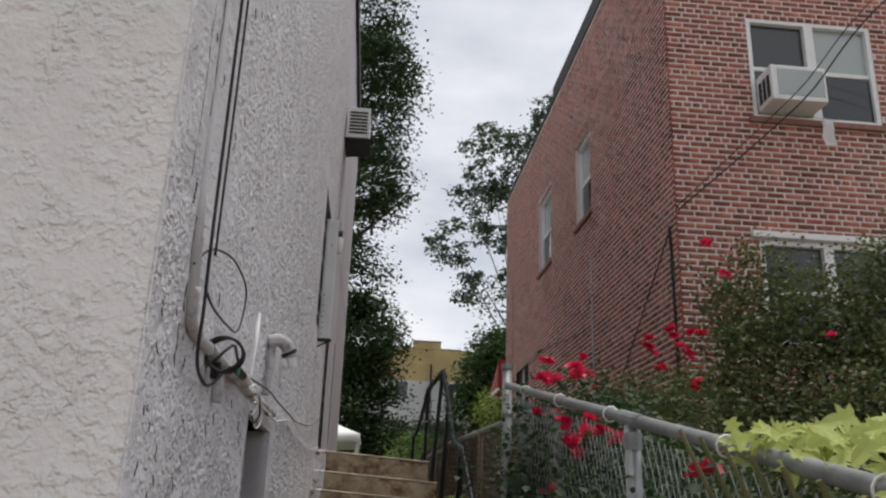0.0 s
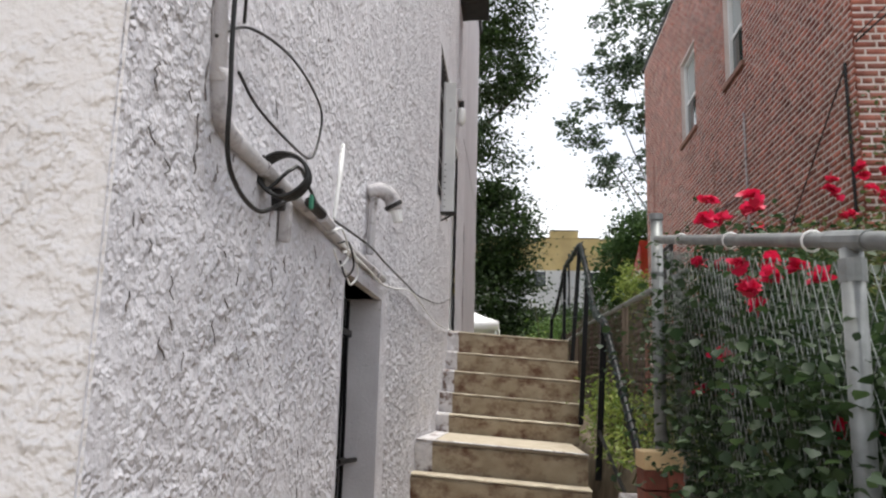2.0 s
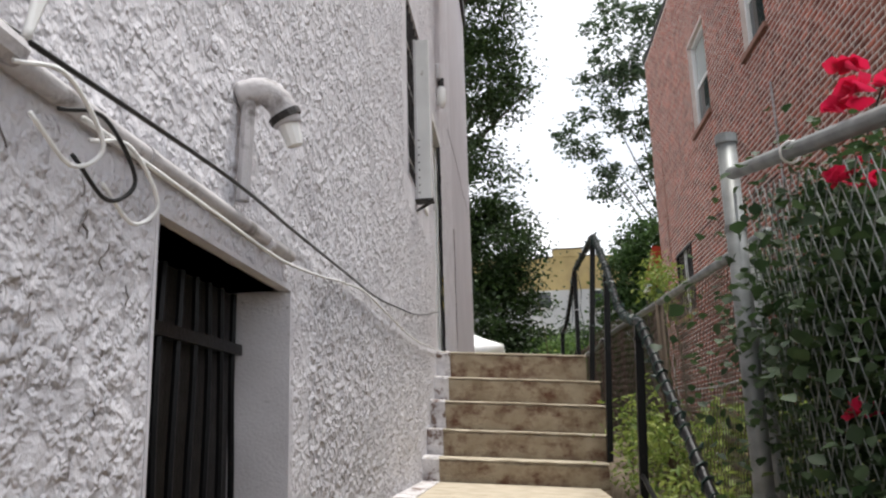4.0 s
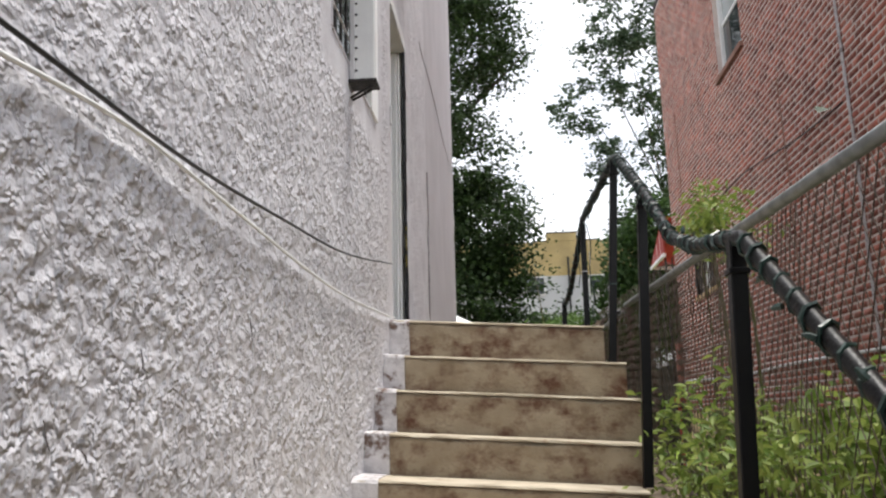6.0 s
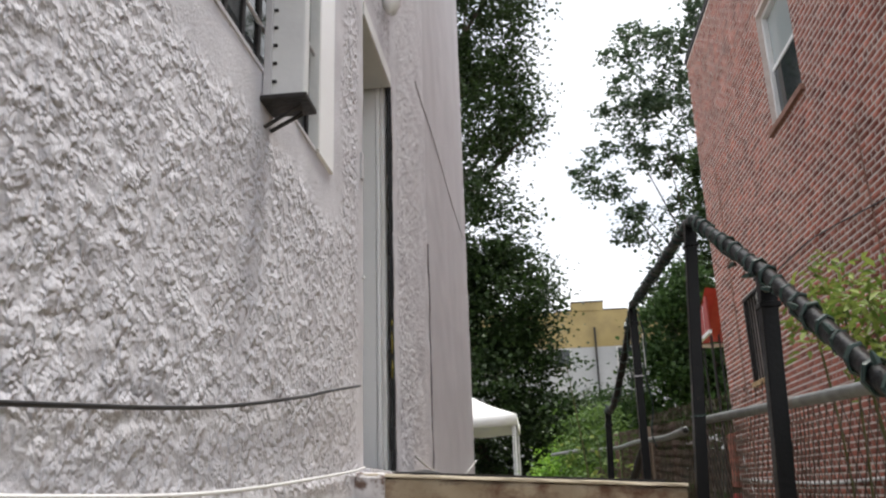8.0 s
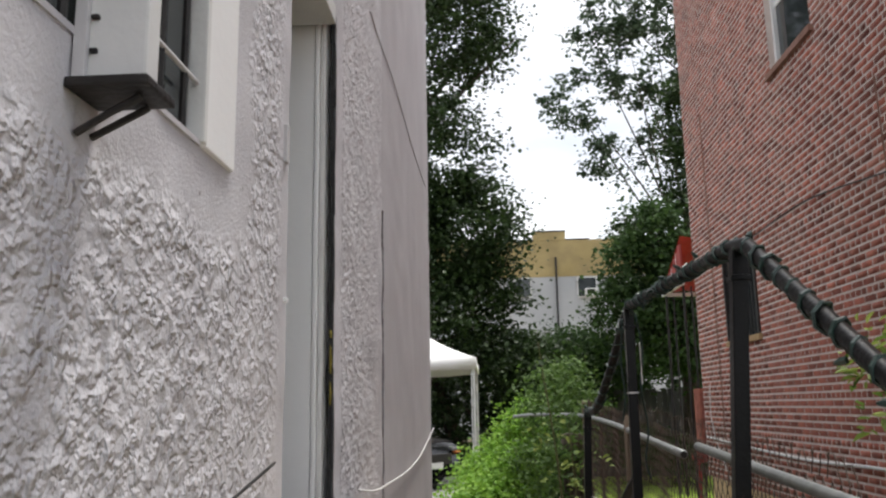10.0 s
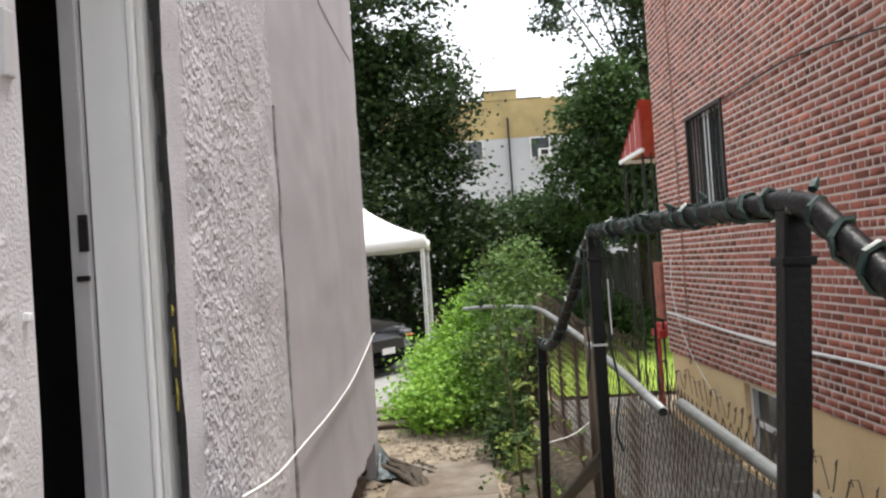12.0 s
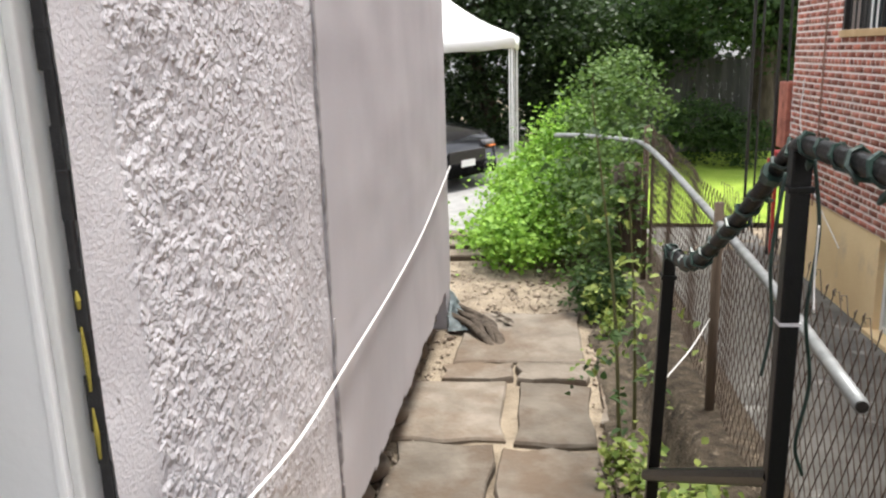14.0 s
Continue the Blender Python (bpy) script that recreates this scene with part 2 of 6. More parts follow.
RED_PAINT = material("red_porch_paint", (0.36, 0.03, 0.03), (0.45, 0.05, 0.045), 5, 0.55, 0.1, 30)
CAR_BLACK = glass_material("black_car_paint", (0.010, 0.010, 0.012), 0.12)
TYRE = material("tyre_rubber", (0.015, 0.015, 0.015), (0.025, 0.025, 0.025), 30, 0.8, 0.2, 60)
CHROME = material("bright_metal", (0.5, 0.5, 0.5), (0.6, 0.6, 0.6), 10, 0.2, 0.0, metal=1.0)
HEADLIGHT = glass_material("clear_headlamp", (0.16, 0.16, 0.17), 0.05)
AMBER = glass_material("amber_marker", (0.75, 0.22, 0.05), 0.2)
GREY_METAL = material("painted_grey_metal", (0.46, 0.45, 0.46), (0.55, 0.54, 0.55), 6, 0.5, 0.1, 60, stain=(0.25, 0.22, 0.2), stain_scale=12, stain_cut=(0.66, 0.72))
CASE_GREY = material("pale_grey_case", (0.60, 0.60, 0.60), (0.70, 0.70, 0.69), 6, 0.5, 0.1, 60, stain=(0.34, 0.31, 0.29), stain_scale=12, stain_cut=(0.64, 0.74))
CONDUIT = material("painted_conduit", (0.40, 0.385, 0.395), (0.54, 0.52, 0.53), 9, 0.7, 0.5, 70, stain=(0.17, 0.155, 0.15), stain_scale=11, stain_cut=(0.54, 0.66), dist=0.006)
BULB_GLASS = glass_material("frosted_lamp_glass", (0.75, 0.75, 0.74), 0.1)
FOAM = material("yellow_foam", (0.24, 0.20, 0.035), (0.36, 0.30, 0.06), 20, 0.9, 0.5, 80)
LEAF_DARK = leaf_material("dark_tree_leaves", (0.016, 0.033, 0.011), (0.047, 0.082, 0.024))
LEAF_MID = leaf_material("tree_leaves", (0.027, 0.058, 0.017), (0.065, 0.119, 0.035), 0.68)
LEAF_GREY = leaf_material("silvery_tree_leaves", (0.035, 0.066, 0.035), (0.106, 0.155, 0.090))
LEAF_BRIGHT = leaf_material("bright_weed_leaves", (0.125, 0.271, 0.029), (0.290, 0.484, 0.068), 0.6)
# rose leaves darkened in colour for the shade behind the fence
LEAF_ROSE_SHADED = leaf_material("rose_leaves", (0.016, 0.036, 0.014), (0.05, 0.085, 0.032), 0.6)
LEAF_WEED = leaf_material("weed_leaves", (0.10, 0.17, 0.03), (0.30, 0.36, 0.09), 0.6)
LEAF_VINE = leaf_material("vine_leaves", (0.049, 0.105, 0.021), (0.126, 0.210, 0.049), 0.6)
LEAF_LIME = leaf_material("lime_leaves", (0.25, 0.34, 0.07), (0.48, 0.53, 0.16), 0.6)
STEM = material("green_brown_stem", (0.08, 0.09, 0.035), (0.14, 0.13, 0.06), 12, 0.8, 0.2, 60)
ROSE_RED = leaf_material("red_rose_petals", (0.52, 0.008, 0.045), (0.76, 0.03, 0.11), 0.5)
# paler copy of the rose leaves: sunlight put into the colour, warm new growth
LEAF_ROSE_LIT = leaf_material("rose_leaves_lit_tint", (0.034, 0.062, 0.022), (0.15, 0.165, 0.06), 0.6)


# ---------------- mesh helpers ----------------
def mesh_object(name, bm, mat, smooth=False):
    me = bpy.data.meshes.new(name)
    bm.to_mesh(me)
    bm.free()
    me.materials.append(mat)
    if smooth:
        me.polygons.foreach_set("use_smooth", [True] * len(me.polygons))
    return new(name, me)


def array_object(name, verts, faces, mat, smooth=False):
    """A mesh from an (n, 3) array of corners and an (m, k) array of faces."""
    me = bpy.data.meshes.new(name)
    k = faces.shape[1]
    me.vertices.add(len(verts))
    me.vertices.foreach_set("co", np.asarray(verts, dtype=np.float32).ravel())
    me.loops.add(faces.size)
    me.loops.foreach_set("vertex_index", faces.astype(np.int32).ravel())
    me.polygons.add(len(faces))
    me.polygons.foreach_set("loop_start", np.arange(0, faces.size, k, dtype=np.int32))
    if smooth:
        me.polygons.foreach_set("use_smooth", np.ones(len(faces), dtype=bool))
    me.update(calc_edges=True)
    me.materials.append(mat)
    return new(name, me)


def thing(name, base, label, category, group="", kind=""):
    ob = new(name)
    ob.empty_display_size = 0.1
    ob.matrix_basis = Matrix.Translation(base)
    return tagged(ob, label, category, group, kind)


def under(ob, parent):
    ob.parent = parent
    m = parent.matrix_basis.copy()
    if parent.parent:
        m = parent.parent.matrix_basis @ parent.matrix_parent_inverse @ m
    ob.matrix_parent_inverse = m.inverted()
    return ob


def part(name, bm, mat, parent, label="", smooth=False):
    ob = mesh_object(name, bm, mat, smooth)
    under(ob, parent)
    return tagged(ob, label)


def box(bm, x0, x1, y0, y1, z0, z1, bevel=0.0):
    r = bmesh.ops.create_cube(bm, size=1, matrix=Matrix.LocRotScale(((x0 + x1) / 2, (y0 + y1) / 2, (z0 + z1) / 2), None,
                                                                   (abs(x1 - x0), abs(y1 - y0), abs(z1 - z0))))
    if bevel:
        es = {e for v in r["verts"] for e in v.link_edges}
        bmesh.ops.bevel(bm, geom=list(es), offset=bevel, segments=2, affect="EDGES", profile=0.6)
    return bm


def boxed(*a, bevel=0.0):
    return box(bmesh.new(), *a, bevel=bevel)


def sweep(points, radius, sides=8, bm=None, radii=None, cap=True):
    """A round bar along points."""
    bm = bm or bmesh.new()
    pts = [Vector(p) for p in points]
    rings = []
    for i, p in enumerate(pts):
        d = (pts[min(i + 1, len(pts) - 1)] - pts[max(i - 1, 0)]).normalized()
        u = d.orthogonal().normalized() if i == 0 else (u - d * u.dot(d)).normalized()
        w = d.cross(u)
        r = radii[i] if radii else radius
        rings.append([bm.verts.new(p + (u * math.cos(2 * math.pi * k / sides) + w * math.sin(2 * math.pi * k / sides)) * r) for k in range(sides)])
    for a, b in zip(rings, rings[1:]):
        for k in range(sides):
            bm.faces.new((a[k], a[(k + 1) % sides], b[(k + 1) % sides], b[k]))
    if cap:
        bm.faces.new(rings[0][::-1])
        bm.faces.new(rings[-1])
    return bm


def smooth_path(points, n=8):
    """Catmull-Rom through points."""
    p = [Vector(q) for q in points]
    p = [p[0] * 2 - p[1]] + p + [p[-1] * 2 - p[-2]]
    out = []
    for i in range(1, len(p) - 2):
        for k in range(n):
            t = k / n
            a, b, c, d = p[i - 1], p[i], p[i + 1], p[i + 2]
            out.append(0.5 * (2 * b + (c - a) * t + (2 * a - 5 * b + 4 * c - d) * t * t + (3 * b - a - 3 * c + d) * t ** 3))
    out.append(p[-2])
    return out


def lattice_noise(u, v, seed):
    """Smooth value noise on arrays."""
    iu, iv = np.floor(u).astype(np.int64), np.floor(v).astype(np.int64)
    fu, fv = u - iu, v - iv
    fu, fv = fu * fu * (3 - 2 * fu), fv * fv * (3 - 2 * fv)

    def rnd(a, b):
        h = (a * 374761393 + b * 668265263 + seed * 1442695041) & 0x7FFFFFFF
        h = ((h ^ (h >> 13)) * 1274126177) & 0x7FFFFFFF
        return ((h ^ (h >> 16)) & 0xFFFF) / 65535.0
    return ((rnd(iu, iv) * (1 - fu) + rnd(iu + 1, iv) * fu) * (1 - fv) + (rnd(iu, iv + 1) * (1 - fu) + rnd(iu + 1, iv + 1) * fu) * fv)


def slab(u0, u1, z0, z1, holes, put, depth):
    """A wall with rectangular openings through it. put(u, z, d) gives a corner; d runs from 0 to depth."""
    us = sorted({u0, u1, *[h[0] for h in holes], *[h[1] for h in holes]})
    zs = sorted({z0, z1, *[h[2] for h in holes], *[h[3] for h in holes]})
    us = [u for u in us if u0 <= u <= u1]
    zs = [z for z in zs if z0 <= z <= z1]
    bm = bmesh.new()
    v = {}

    def c(i, j, d):
        if (i, j, d) not in v:
            v[i, j, d] = bm.verts.new(put(us[i], zs[j], d))
        return v[i, j, d]

    def full(i, j):
        if not (0 <= i < len(us) - 1 and 0 <= j < len(zs) - 1):
            return False
        u, z = (us[i] + us[i + 1]) / 2, (zs[j] + zs[j + 1]) / 2
        return not any(h[0] < u < h[1] and h[2] < z < h[3] for h in holes)
    for i in range(len(us) - 1):
        for j in range(len(zs) - 1):
            if not full(i, j):
                continue
            for d in (0, depth):
                bm.faces.new([c(i, j, d), c(i + 1, j, d), c(i + 1, j + 1, d), c(i, j + 1, d)])
            for (a, b, e, f, g, h) in ((i - 1, j, i, j, i, j + 1), (i + 1, j, i + 1, j, i + 1, j + 1), (i, j - 1, i, j, i + 1, j), (i, j + 1, i, j + 1, i + 1, j + 1)):
                if not full(a, b):
                    bm.faces.new([c(e, f, 0), c(g, h, 0), c(g, h, depth), c(e, f, depth)])
    bmesh.ops.recalc_face_normals(bm, faces=bm.faces)
    return bm


# ---------------- ground ----------------
def ground_height(x, y):
    def ramp(a, b, t):
        t = np.clip((t - a) / (b - a), 0, 1)
        return t * t * (3 - 2 * t)
    main = -0.20 + 0.80 * ramp(9.5, 12.3, y)
    strip = 0.18 + 0.34 * ramp(4.0, 7.0, y) + 0.36 * ramp(10.5, 13.0, y) - 0.12 * ramp(15, 18, y) - 0.15 * ramp(19, 22, y)
    yard = 0.10 + 0.20 * ramp(4.0, 7.5, y) - 0.2 * ramp(10, 12, y) + 0.05 * ramp(18, 20, y)
    s1, s2 = ramp(0.90, 1.02, x), ramp(1.25, 1.8, x)
    return main * (1 - s1) + strip * s1 * (1 - s2) + yard * s2


gx = np.concatenate([[-400, -120, -40, -12, -6, -3], np.arange(-2, 0.8, 0.2), np.arange(0.8, 2.0, 0.04), np.arange(2.0, 9, 0.25), [12, 20, 50, 150, 400]])
gy = np.concatenate([[-400, -100, -30, -8, -2], np.arange(0, 30, 0.12), [32, 36, 42, 55, 90, 200, 500]])
GX, GY = np.meshgrid(gx, gy, indexing="ij")
GZ = ground_height(GX, GY) + 0.03 * (lattice_noise(GX * 3, GY * 3, 5) - 0.5) + 0.02 * (lattice_noise(GX * 9, GY * 9, 6) - 0.5)
idx = np.arange(GX.size).reshape(GX.shape)
gf = np.stack([idx[:-1, :-1], idx[1:, :-1], idx[1:, 1:], idx[:-1, 1:]], -1).reshape(-1, 4)
ground = array_object("ground", np.stack([GX, GY, GZ], -1).reshape(-1, 3), gf, SOIL, True)
tagged(ground, "bare sandy soil with dry leaf litter", "ground", kind="structure")

lawn_y, lawn_x = np.arange(22.0, 30.6, 0.15), np.arange(1.9, 9.5, 0.15)
LX, LY = np.meshgrid(lawn_x, lawn_y, indexing="ij")
LZ = 0.19 + 0.02 * lattice_noise(LX * 2, LY * 2, 9) + 0.025 * lattice_noise(LX * 14, LY * 14, 10)
idx = np.arange(LX.size).reshape(LX.shape)
lawn = array_object("lawn", np.stack([LX, LY, LZ], -1).reshape(-1, 3), np.stack([idx[:-1, :-1], idx[1:, :-1], idx[1:, 1:], idx[:-1, 1:]], -1).reshape(-1, 4), LAWN, True)
tagged(lawn, "bright mown green lawn in the neighbour's yard", "lawn", kind="structure")

drive = mesh_object("driveway", boxed(-9, -0.05, 19.3, 34, 0.4, 0.66, bevel=0.02), ASPHALT)
tagged(drive, "worn pale grey asphalt driveway", "driveway", kind="structure")
walkway = mesh_object("front_walkway", boxed(-0.42, 0.78, -3, 7.2, -0.5, -0.17, bevel=0.01), CONCRETE)
tagged(walkway, "plain stained concrete walkway at the foot of the stairs", "walkway", kind="structure")

tagged(mesh_object("side_yard_paving", boxed(1.75, 3.22, 10.5, 22.0, -0.1, 0.16, bevel=0.01), PAVING), "dark cracked paving between the fence and the brick house", "paving", kind="structure")

# dark leaf mould between the path and the side fence
mx, my = np.arange(0.66, 1.76, 0.04), np.arange(12.4, 21.0, 0.06)
MX, MY = np.meshgrid(mx, my, indexing="ij")
MZ = ground_height(MX, MY) + 0.022 + 0.03 * lattice_noise(MX * 9, MY * 9, 61) + 0.02 * lattice_noise(MX * 23, MY * 23, 62)
edge = np.minimum(MX - 0.66, 0.2) * 5 + 0.6 * lattice_noise(MX * 4, MY * 4, 63)
MZ = np.where(edge > 0.3, MZ, MZ - 0.09)
idx = np.arange(MX.size).reshape(MX.shape)
mould = array_object("leaf_mould", np.stack([MX, MY, MZ], -1).reshape(-1, 3), np.stack([idx[:-1, :-1], idx[1:, :-1], idx[1:, 1:], idx[:-1, 1:]], -1).reshape(-1, 4), MOULD, True)
tagged(mould, "dark leaf mould and debris along the fence foot", "soil", kind="structure")

# low retaining wall under the front fence
bm = bmesh.new()
for y0, y1, top in ((-2.0, 1.4, 0.10), (1.41, 3.4, 0.18), (3.41, 5.2, 0.30), (5.21, 7.0, 0.46)):
    box(bm, 0.79, 1.04, y0, y1, -0.3, top, bevel=0.012)
rw = mesh_object("retaining_wall", bm, PAINT_EDGE)
tagged(rw, "low pale concrete retaining wall under the fence", "wall", kind="structure")

# ---------------- white stucco house ----------------
WX = -0.41
HY0, HY1, HZ = 3.62, 16.5, 7.6
DOOR = (10.68, 11.45, 1.62, 3.72)
WIN = (9.02, 9.912, 2.63, 3.95)
NICHE = (5.40, 6.28, -0.3, 1.385)
holes = [DOOR, WIN, NICHE]
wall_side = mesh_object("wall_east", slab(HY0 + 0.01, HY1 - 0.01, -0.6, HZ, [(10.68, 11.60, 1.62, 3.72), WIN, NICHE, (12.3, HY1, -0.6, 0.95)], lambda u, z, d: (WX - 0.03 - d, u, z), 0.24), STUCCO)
tagged(wall_side, "white painted rough stucco house wall with cracks and chips", "wall", kind="structure")


def graded(a, b, step, extra):
    c = np.unique(np.round(np.concatenate([np.arange(a, b, step), [b], extra]), 4))
    keep = [c[0]]
    for q in c[1:]:
        if q in np.round(extra, 4) or q == round(b, 4):
            if q - keep[-1] < step * 0.4 and keep[-1] not in np.round(extra, 4):
                keep[-1] = q
            else:
                keep.append(q)
        elif q - keep[-1] > step * 0.5:
            keep.append(q)
    return np.array(keep)


def box_dist(Y, Z, h):
    return np.maximum(np.maximum(h[0] - Y, Y - h[1]), np.maximum(h[2] - Z, Z - h[3]))


def skin(ys, zs, rough_at, seed, put):
    Y, Z = np.meshgrid(ys, zs, indexing="ij")
    n1 = lattice_noise(Y * 46 + 0.9 * lattice_noise(Y * 31, Z * 31, seed + 5), Z * 48 + 0.9 * lattice_noise(Y * 29, Z * 29, seed + 6), seed)
    n2 = lattice_noise(Y * 83, Z * 87, seed + 1)
    n3 = lattice_noise(Y * 5, Z * 5, seed + 2)
    lump = np.clip((n1 - 0.42) * 4.0, 0, 1) * 0.6 + n2 * 0.6
    amp = rough_at(Y, Z)
    return Y, Z, put(Y, Z, 0.62 * amp * (lump - 0.4) + 0.008 * (n3 - 0.5)), np.clip(amp / 0.009, 0, 1.2)


def roughness_value(ob, values):
    at = ob.data.attributes.new("rough", "FLOAT", "POINT")
    at.data.foreach_set("value", np.asarray(values, dtype=np.float32).ravel())
    return ob


def side_rough(Y, Z):
    a = np.where(Y < 6.5, 0.0025 + 0.0075 * lattice_noise(Y * 1.9, Z * 1.9, 77) ** 1.5, 0.0115)
    a = np.where((Z > 1.52) & (Y > 6.3), 0.0085, a)
    a = np.where((Y > 10.15) & (Y < 10.68), 0.007, a)
    a = np.where(Y > 11.45, 0.0050 * np.clip(1.25 - 0.6 * (Y - 11.5), 0.3, 1), a)
    a = np.where(Y > 12.86, 0.0006, a)
    a = np.where((Y > 11.4) & (Y < 11.60), 0.0008, a)
    edge = np.clip((box_dist(Y, Z, DOOR) - 0.06) / 0.10, 0.04, 1)
    edge *= np.clip((box_dist(Y, Z, (WIN[0], 10.12, WIN[2], WIN[3])) - 0.10 - 0.08 * lattice_noise(Y * 4, Z * 4, 91)) / 0.08, 0.03, 1)
    edge *= np.clip((box_dist(Y, Z, NICHE) - 0.0) / 0.03, 0.2, 1)
    strip = np.clip(np.abs(Z - 1.52) / 0.015, 0.6, 1)
    return a * edge * np.where(Y > 6.3, strip, 1)


ys = np.concatenate([graded(HY0, 12.86, 0.0125, np.array([h[k] for h in holes for k in (0, 1)])), graded(12.88, HY1, 0.08, np.array([HY1]))])
zs = np.concatenate([graded(-0.45, 3.7, 0.0125, np.array([h[k] for h in holes for k in (2, 3) if h[k] < 3.7 and h[k] > -0.3])), graded(3.75, HZ, 0.1, np.array([3.95, HZ]))])


def side_put(Y, Z, out):
    # the ledge line that climbs along the wall to the landing
    lz = 1.515 + 0.008 * np.sin(Y * 3) + np.clip(Y - 9.4, 0, 2) * 0.07
    ledge = 0.006 * np.exp(-((Z - lz) / 0.011) ** 2) * ((Y > 6.3) & (Y < 10.6))
    below = 0.004 * ((Z < lz) & (Y > 6.3) & (Y < 10.6))
    fade = np.clip((Y - HY0) / 0.014, 0, 1)
    return np.stack([WX + (out + ledge + below) * fade - 0.006 * (1 - fade) ** 2, Y, Z], -1)


Y, Z, P, RA = skin(ys, zs, side_rough, 3, side_put)
idx = np.arange(Y.size).reshape(Y.shape)
fc = np.stack([idx[:-1, :-1], idx[1:, :-1], idx[1:, 1:], idx[:-1, 1:]], -1)
cy, cz = (Y[:-1, :-1] + Y[1:, 1:]) / 2, (Z[:-1, :-1] + Z[1:, 1:]) / 2
solid = np.ones(cy.shape, bool)
for h in holes:
    solid &= ~((cy > h[0]) & (cy < h[1]) & (cz > h[2]) & (cz < h[3]))
foot_line = 0.90 + 0.05 * lattice_noise(cy * 3, cy * 0, 55) + 0.035 * lattice_noise(cy * 11, cy * 0, 56)
solid &= ~((cy > 12.3) & (cz < foot_line))
rough_part = solid & (cy < 12.87)
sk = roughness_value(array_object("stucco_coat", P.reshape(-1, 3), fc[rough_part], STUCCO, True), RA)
under(sk, wall_side)
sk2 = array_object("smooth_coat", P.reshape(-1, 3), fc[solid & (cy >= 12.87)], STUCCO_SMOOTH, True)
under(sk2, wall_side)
# reveals of the openings
for h, deep, mat_r in ((NICHE, 0.27, STUCCO), (WIN, 0.2, STUCCO_SMOOTH)):
    bm = bmesh.new()
    for (a, b, c, d) in ((h[0] - 0.012, h[0], h[2], h[3]), (h[1], h[1] + 0.012, h[2], h[3]), (h[0] - 0.012, h[1] + 0.012, h[3], h[3] + 0.012), (h[0], h[1], h[2] - 0.012, h[2])):
        box(bm, WX - deep, WX + 0.003, a, b, c, d)
    under(mesh_object("reveal", bm, mat_r), wall_side)

# front wall, its coat coloured brighter in place of light from the street
xs = np.concatenate([np.arange(-0.41, -1.7, -0.0135), np.arange(-1.75, -7.0, -0.25)])
zf = np.concatenate([np.arange(-0.45, 3.2, 0.0135), np.arange(3.3, HZ + 0.05, 0.15)])


def front_put(X, Z, out):
    fade = np.clip((-0.41 - X) / 0.014, 0, 1)
    return np.stack([X - 0.02 * 0, HY0 - out * fade + 0.006 * (1 - fade) ** 2, Z], -1)


X, Z, P, RF = skin(xs, zf, lambda X, Z: 0.0055 + 0 * X, 31, front_put)
idx = np.arange(X.size).reshape(X.shape)
fr_core = mesh_object("wall_south", boxed(-7, WX - 0.03, HY0 + 0.03, HY0 + 0.28, -0.6, HZ), STUCCO_FRONT_LIT)
tagged(fr_core, "rough stucco front wall of the house, brighter light put into its colour", "wall", kind="structure")
under(roughness_value(array_object("stucco_coat", P.reshape(-1, 3), np.stack([idx[:-1, :-1], idx[1:, :-1], idx[1:, 1:], idx[:-1, 1:]], -1).reshape(-1, 4), STUCCO_FRONT_LIT, True), RF), fr_core)
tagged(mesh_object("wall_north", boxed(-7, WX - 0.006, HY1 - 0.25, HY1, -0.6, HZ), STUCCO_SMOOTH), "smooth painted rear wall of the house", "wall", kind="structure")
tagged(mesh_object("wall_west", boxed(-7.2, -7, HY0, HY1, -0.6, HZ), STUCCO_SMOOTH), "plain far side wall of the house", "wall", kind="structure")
tagged(mesh_object("house_roof", boxed(-7.3, WX + 0.05, HY0 - 0.05, HY1 + 0.05, HZ + 0.004, HZ + 0.2, bevel=0.02), COPING), "flat dark roof of the stucco house", "roof", kind="structure")
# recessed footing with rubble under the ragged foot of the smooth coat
# takes the unlit-room colour, so the recess is dark by paint
footing = mesh_object("footing", boxed(-0.95, -0.66, 12.3, HY1 - 0.02, -0.6, 0.945), UNLIT_DARK)
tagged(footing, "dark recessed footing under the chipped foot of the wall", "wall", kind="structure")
fr = random.Random(41)
y = 12.5
while y < HY1 - 0.25:
    w, h = fr.uniform(0.14, 0.34), fr.uniform(0.10, 0.22)
    bm = bmesh.new()
    bmesh.ops.create_icosphere(bm, subdivisions=2, radius=1)
    for v in bm.verts:
        v.co *= 1 + 0.22 * noise.noise(v.co * 1.3 + Vector((y, 0, 0)))
        v.co = Vector((v.co.x * 0.10, v.co.y * w / 2, v.co.z * h / 2))
    stone = mesh_object("rubble_stone", bm, FLAG, True)
    stone.location = (-0.57 + fr.uniform(-0.02, 0.03), y + w / 2, 0.60 + h / 2)
    tagged(stone, "rough grey-brown rubble stone under the wall foot", "stone", "rubble stones under the wall")
    y += w + fr.uniform(0.01, 0.12)

# room behind the door and window, and the cellar behind the gate; darkness is in the colour
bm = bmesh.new()
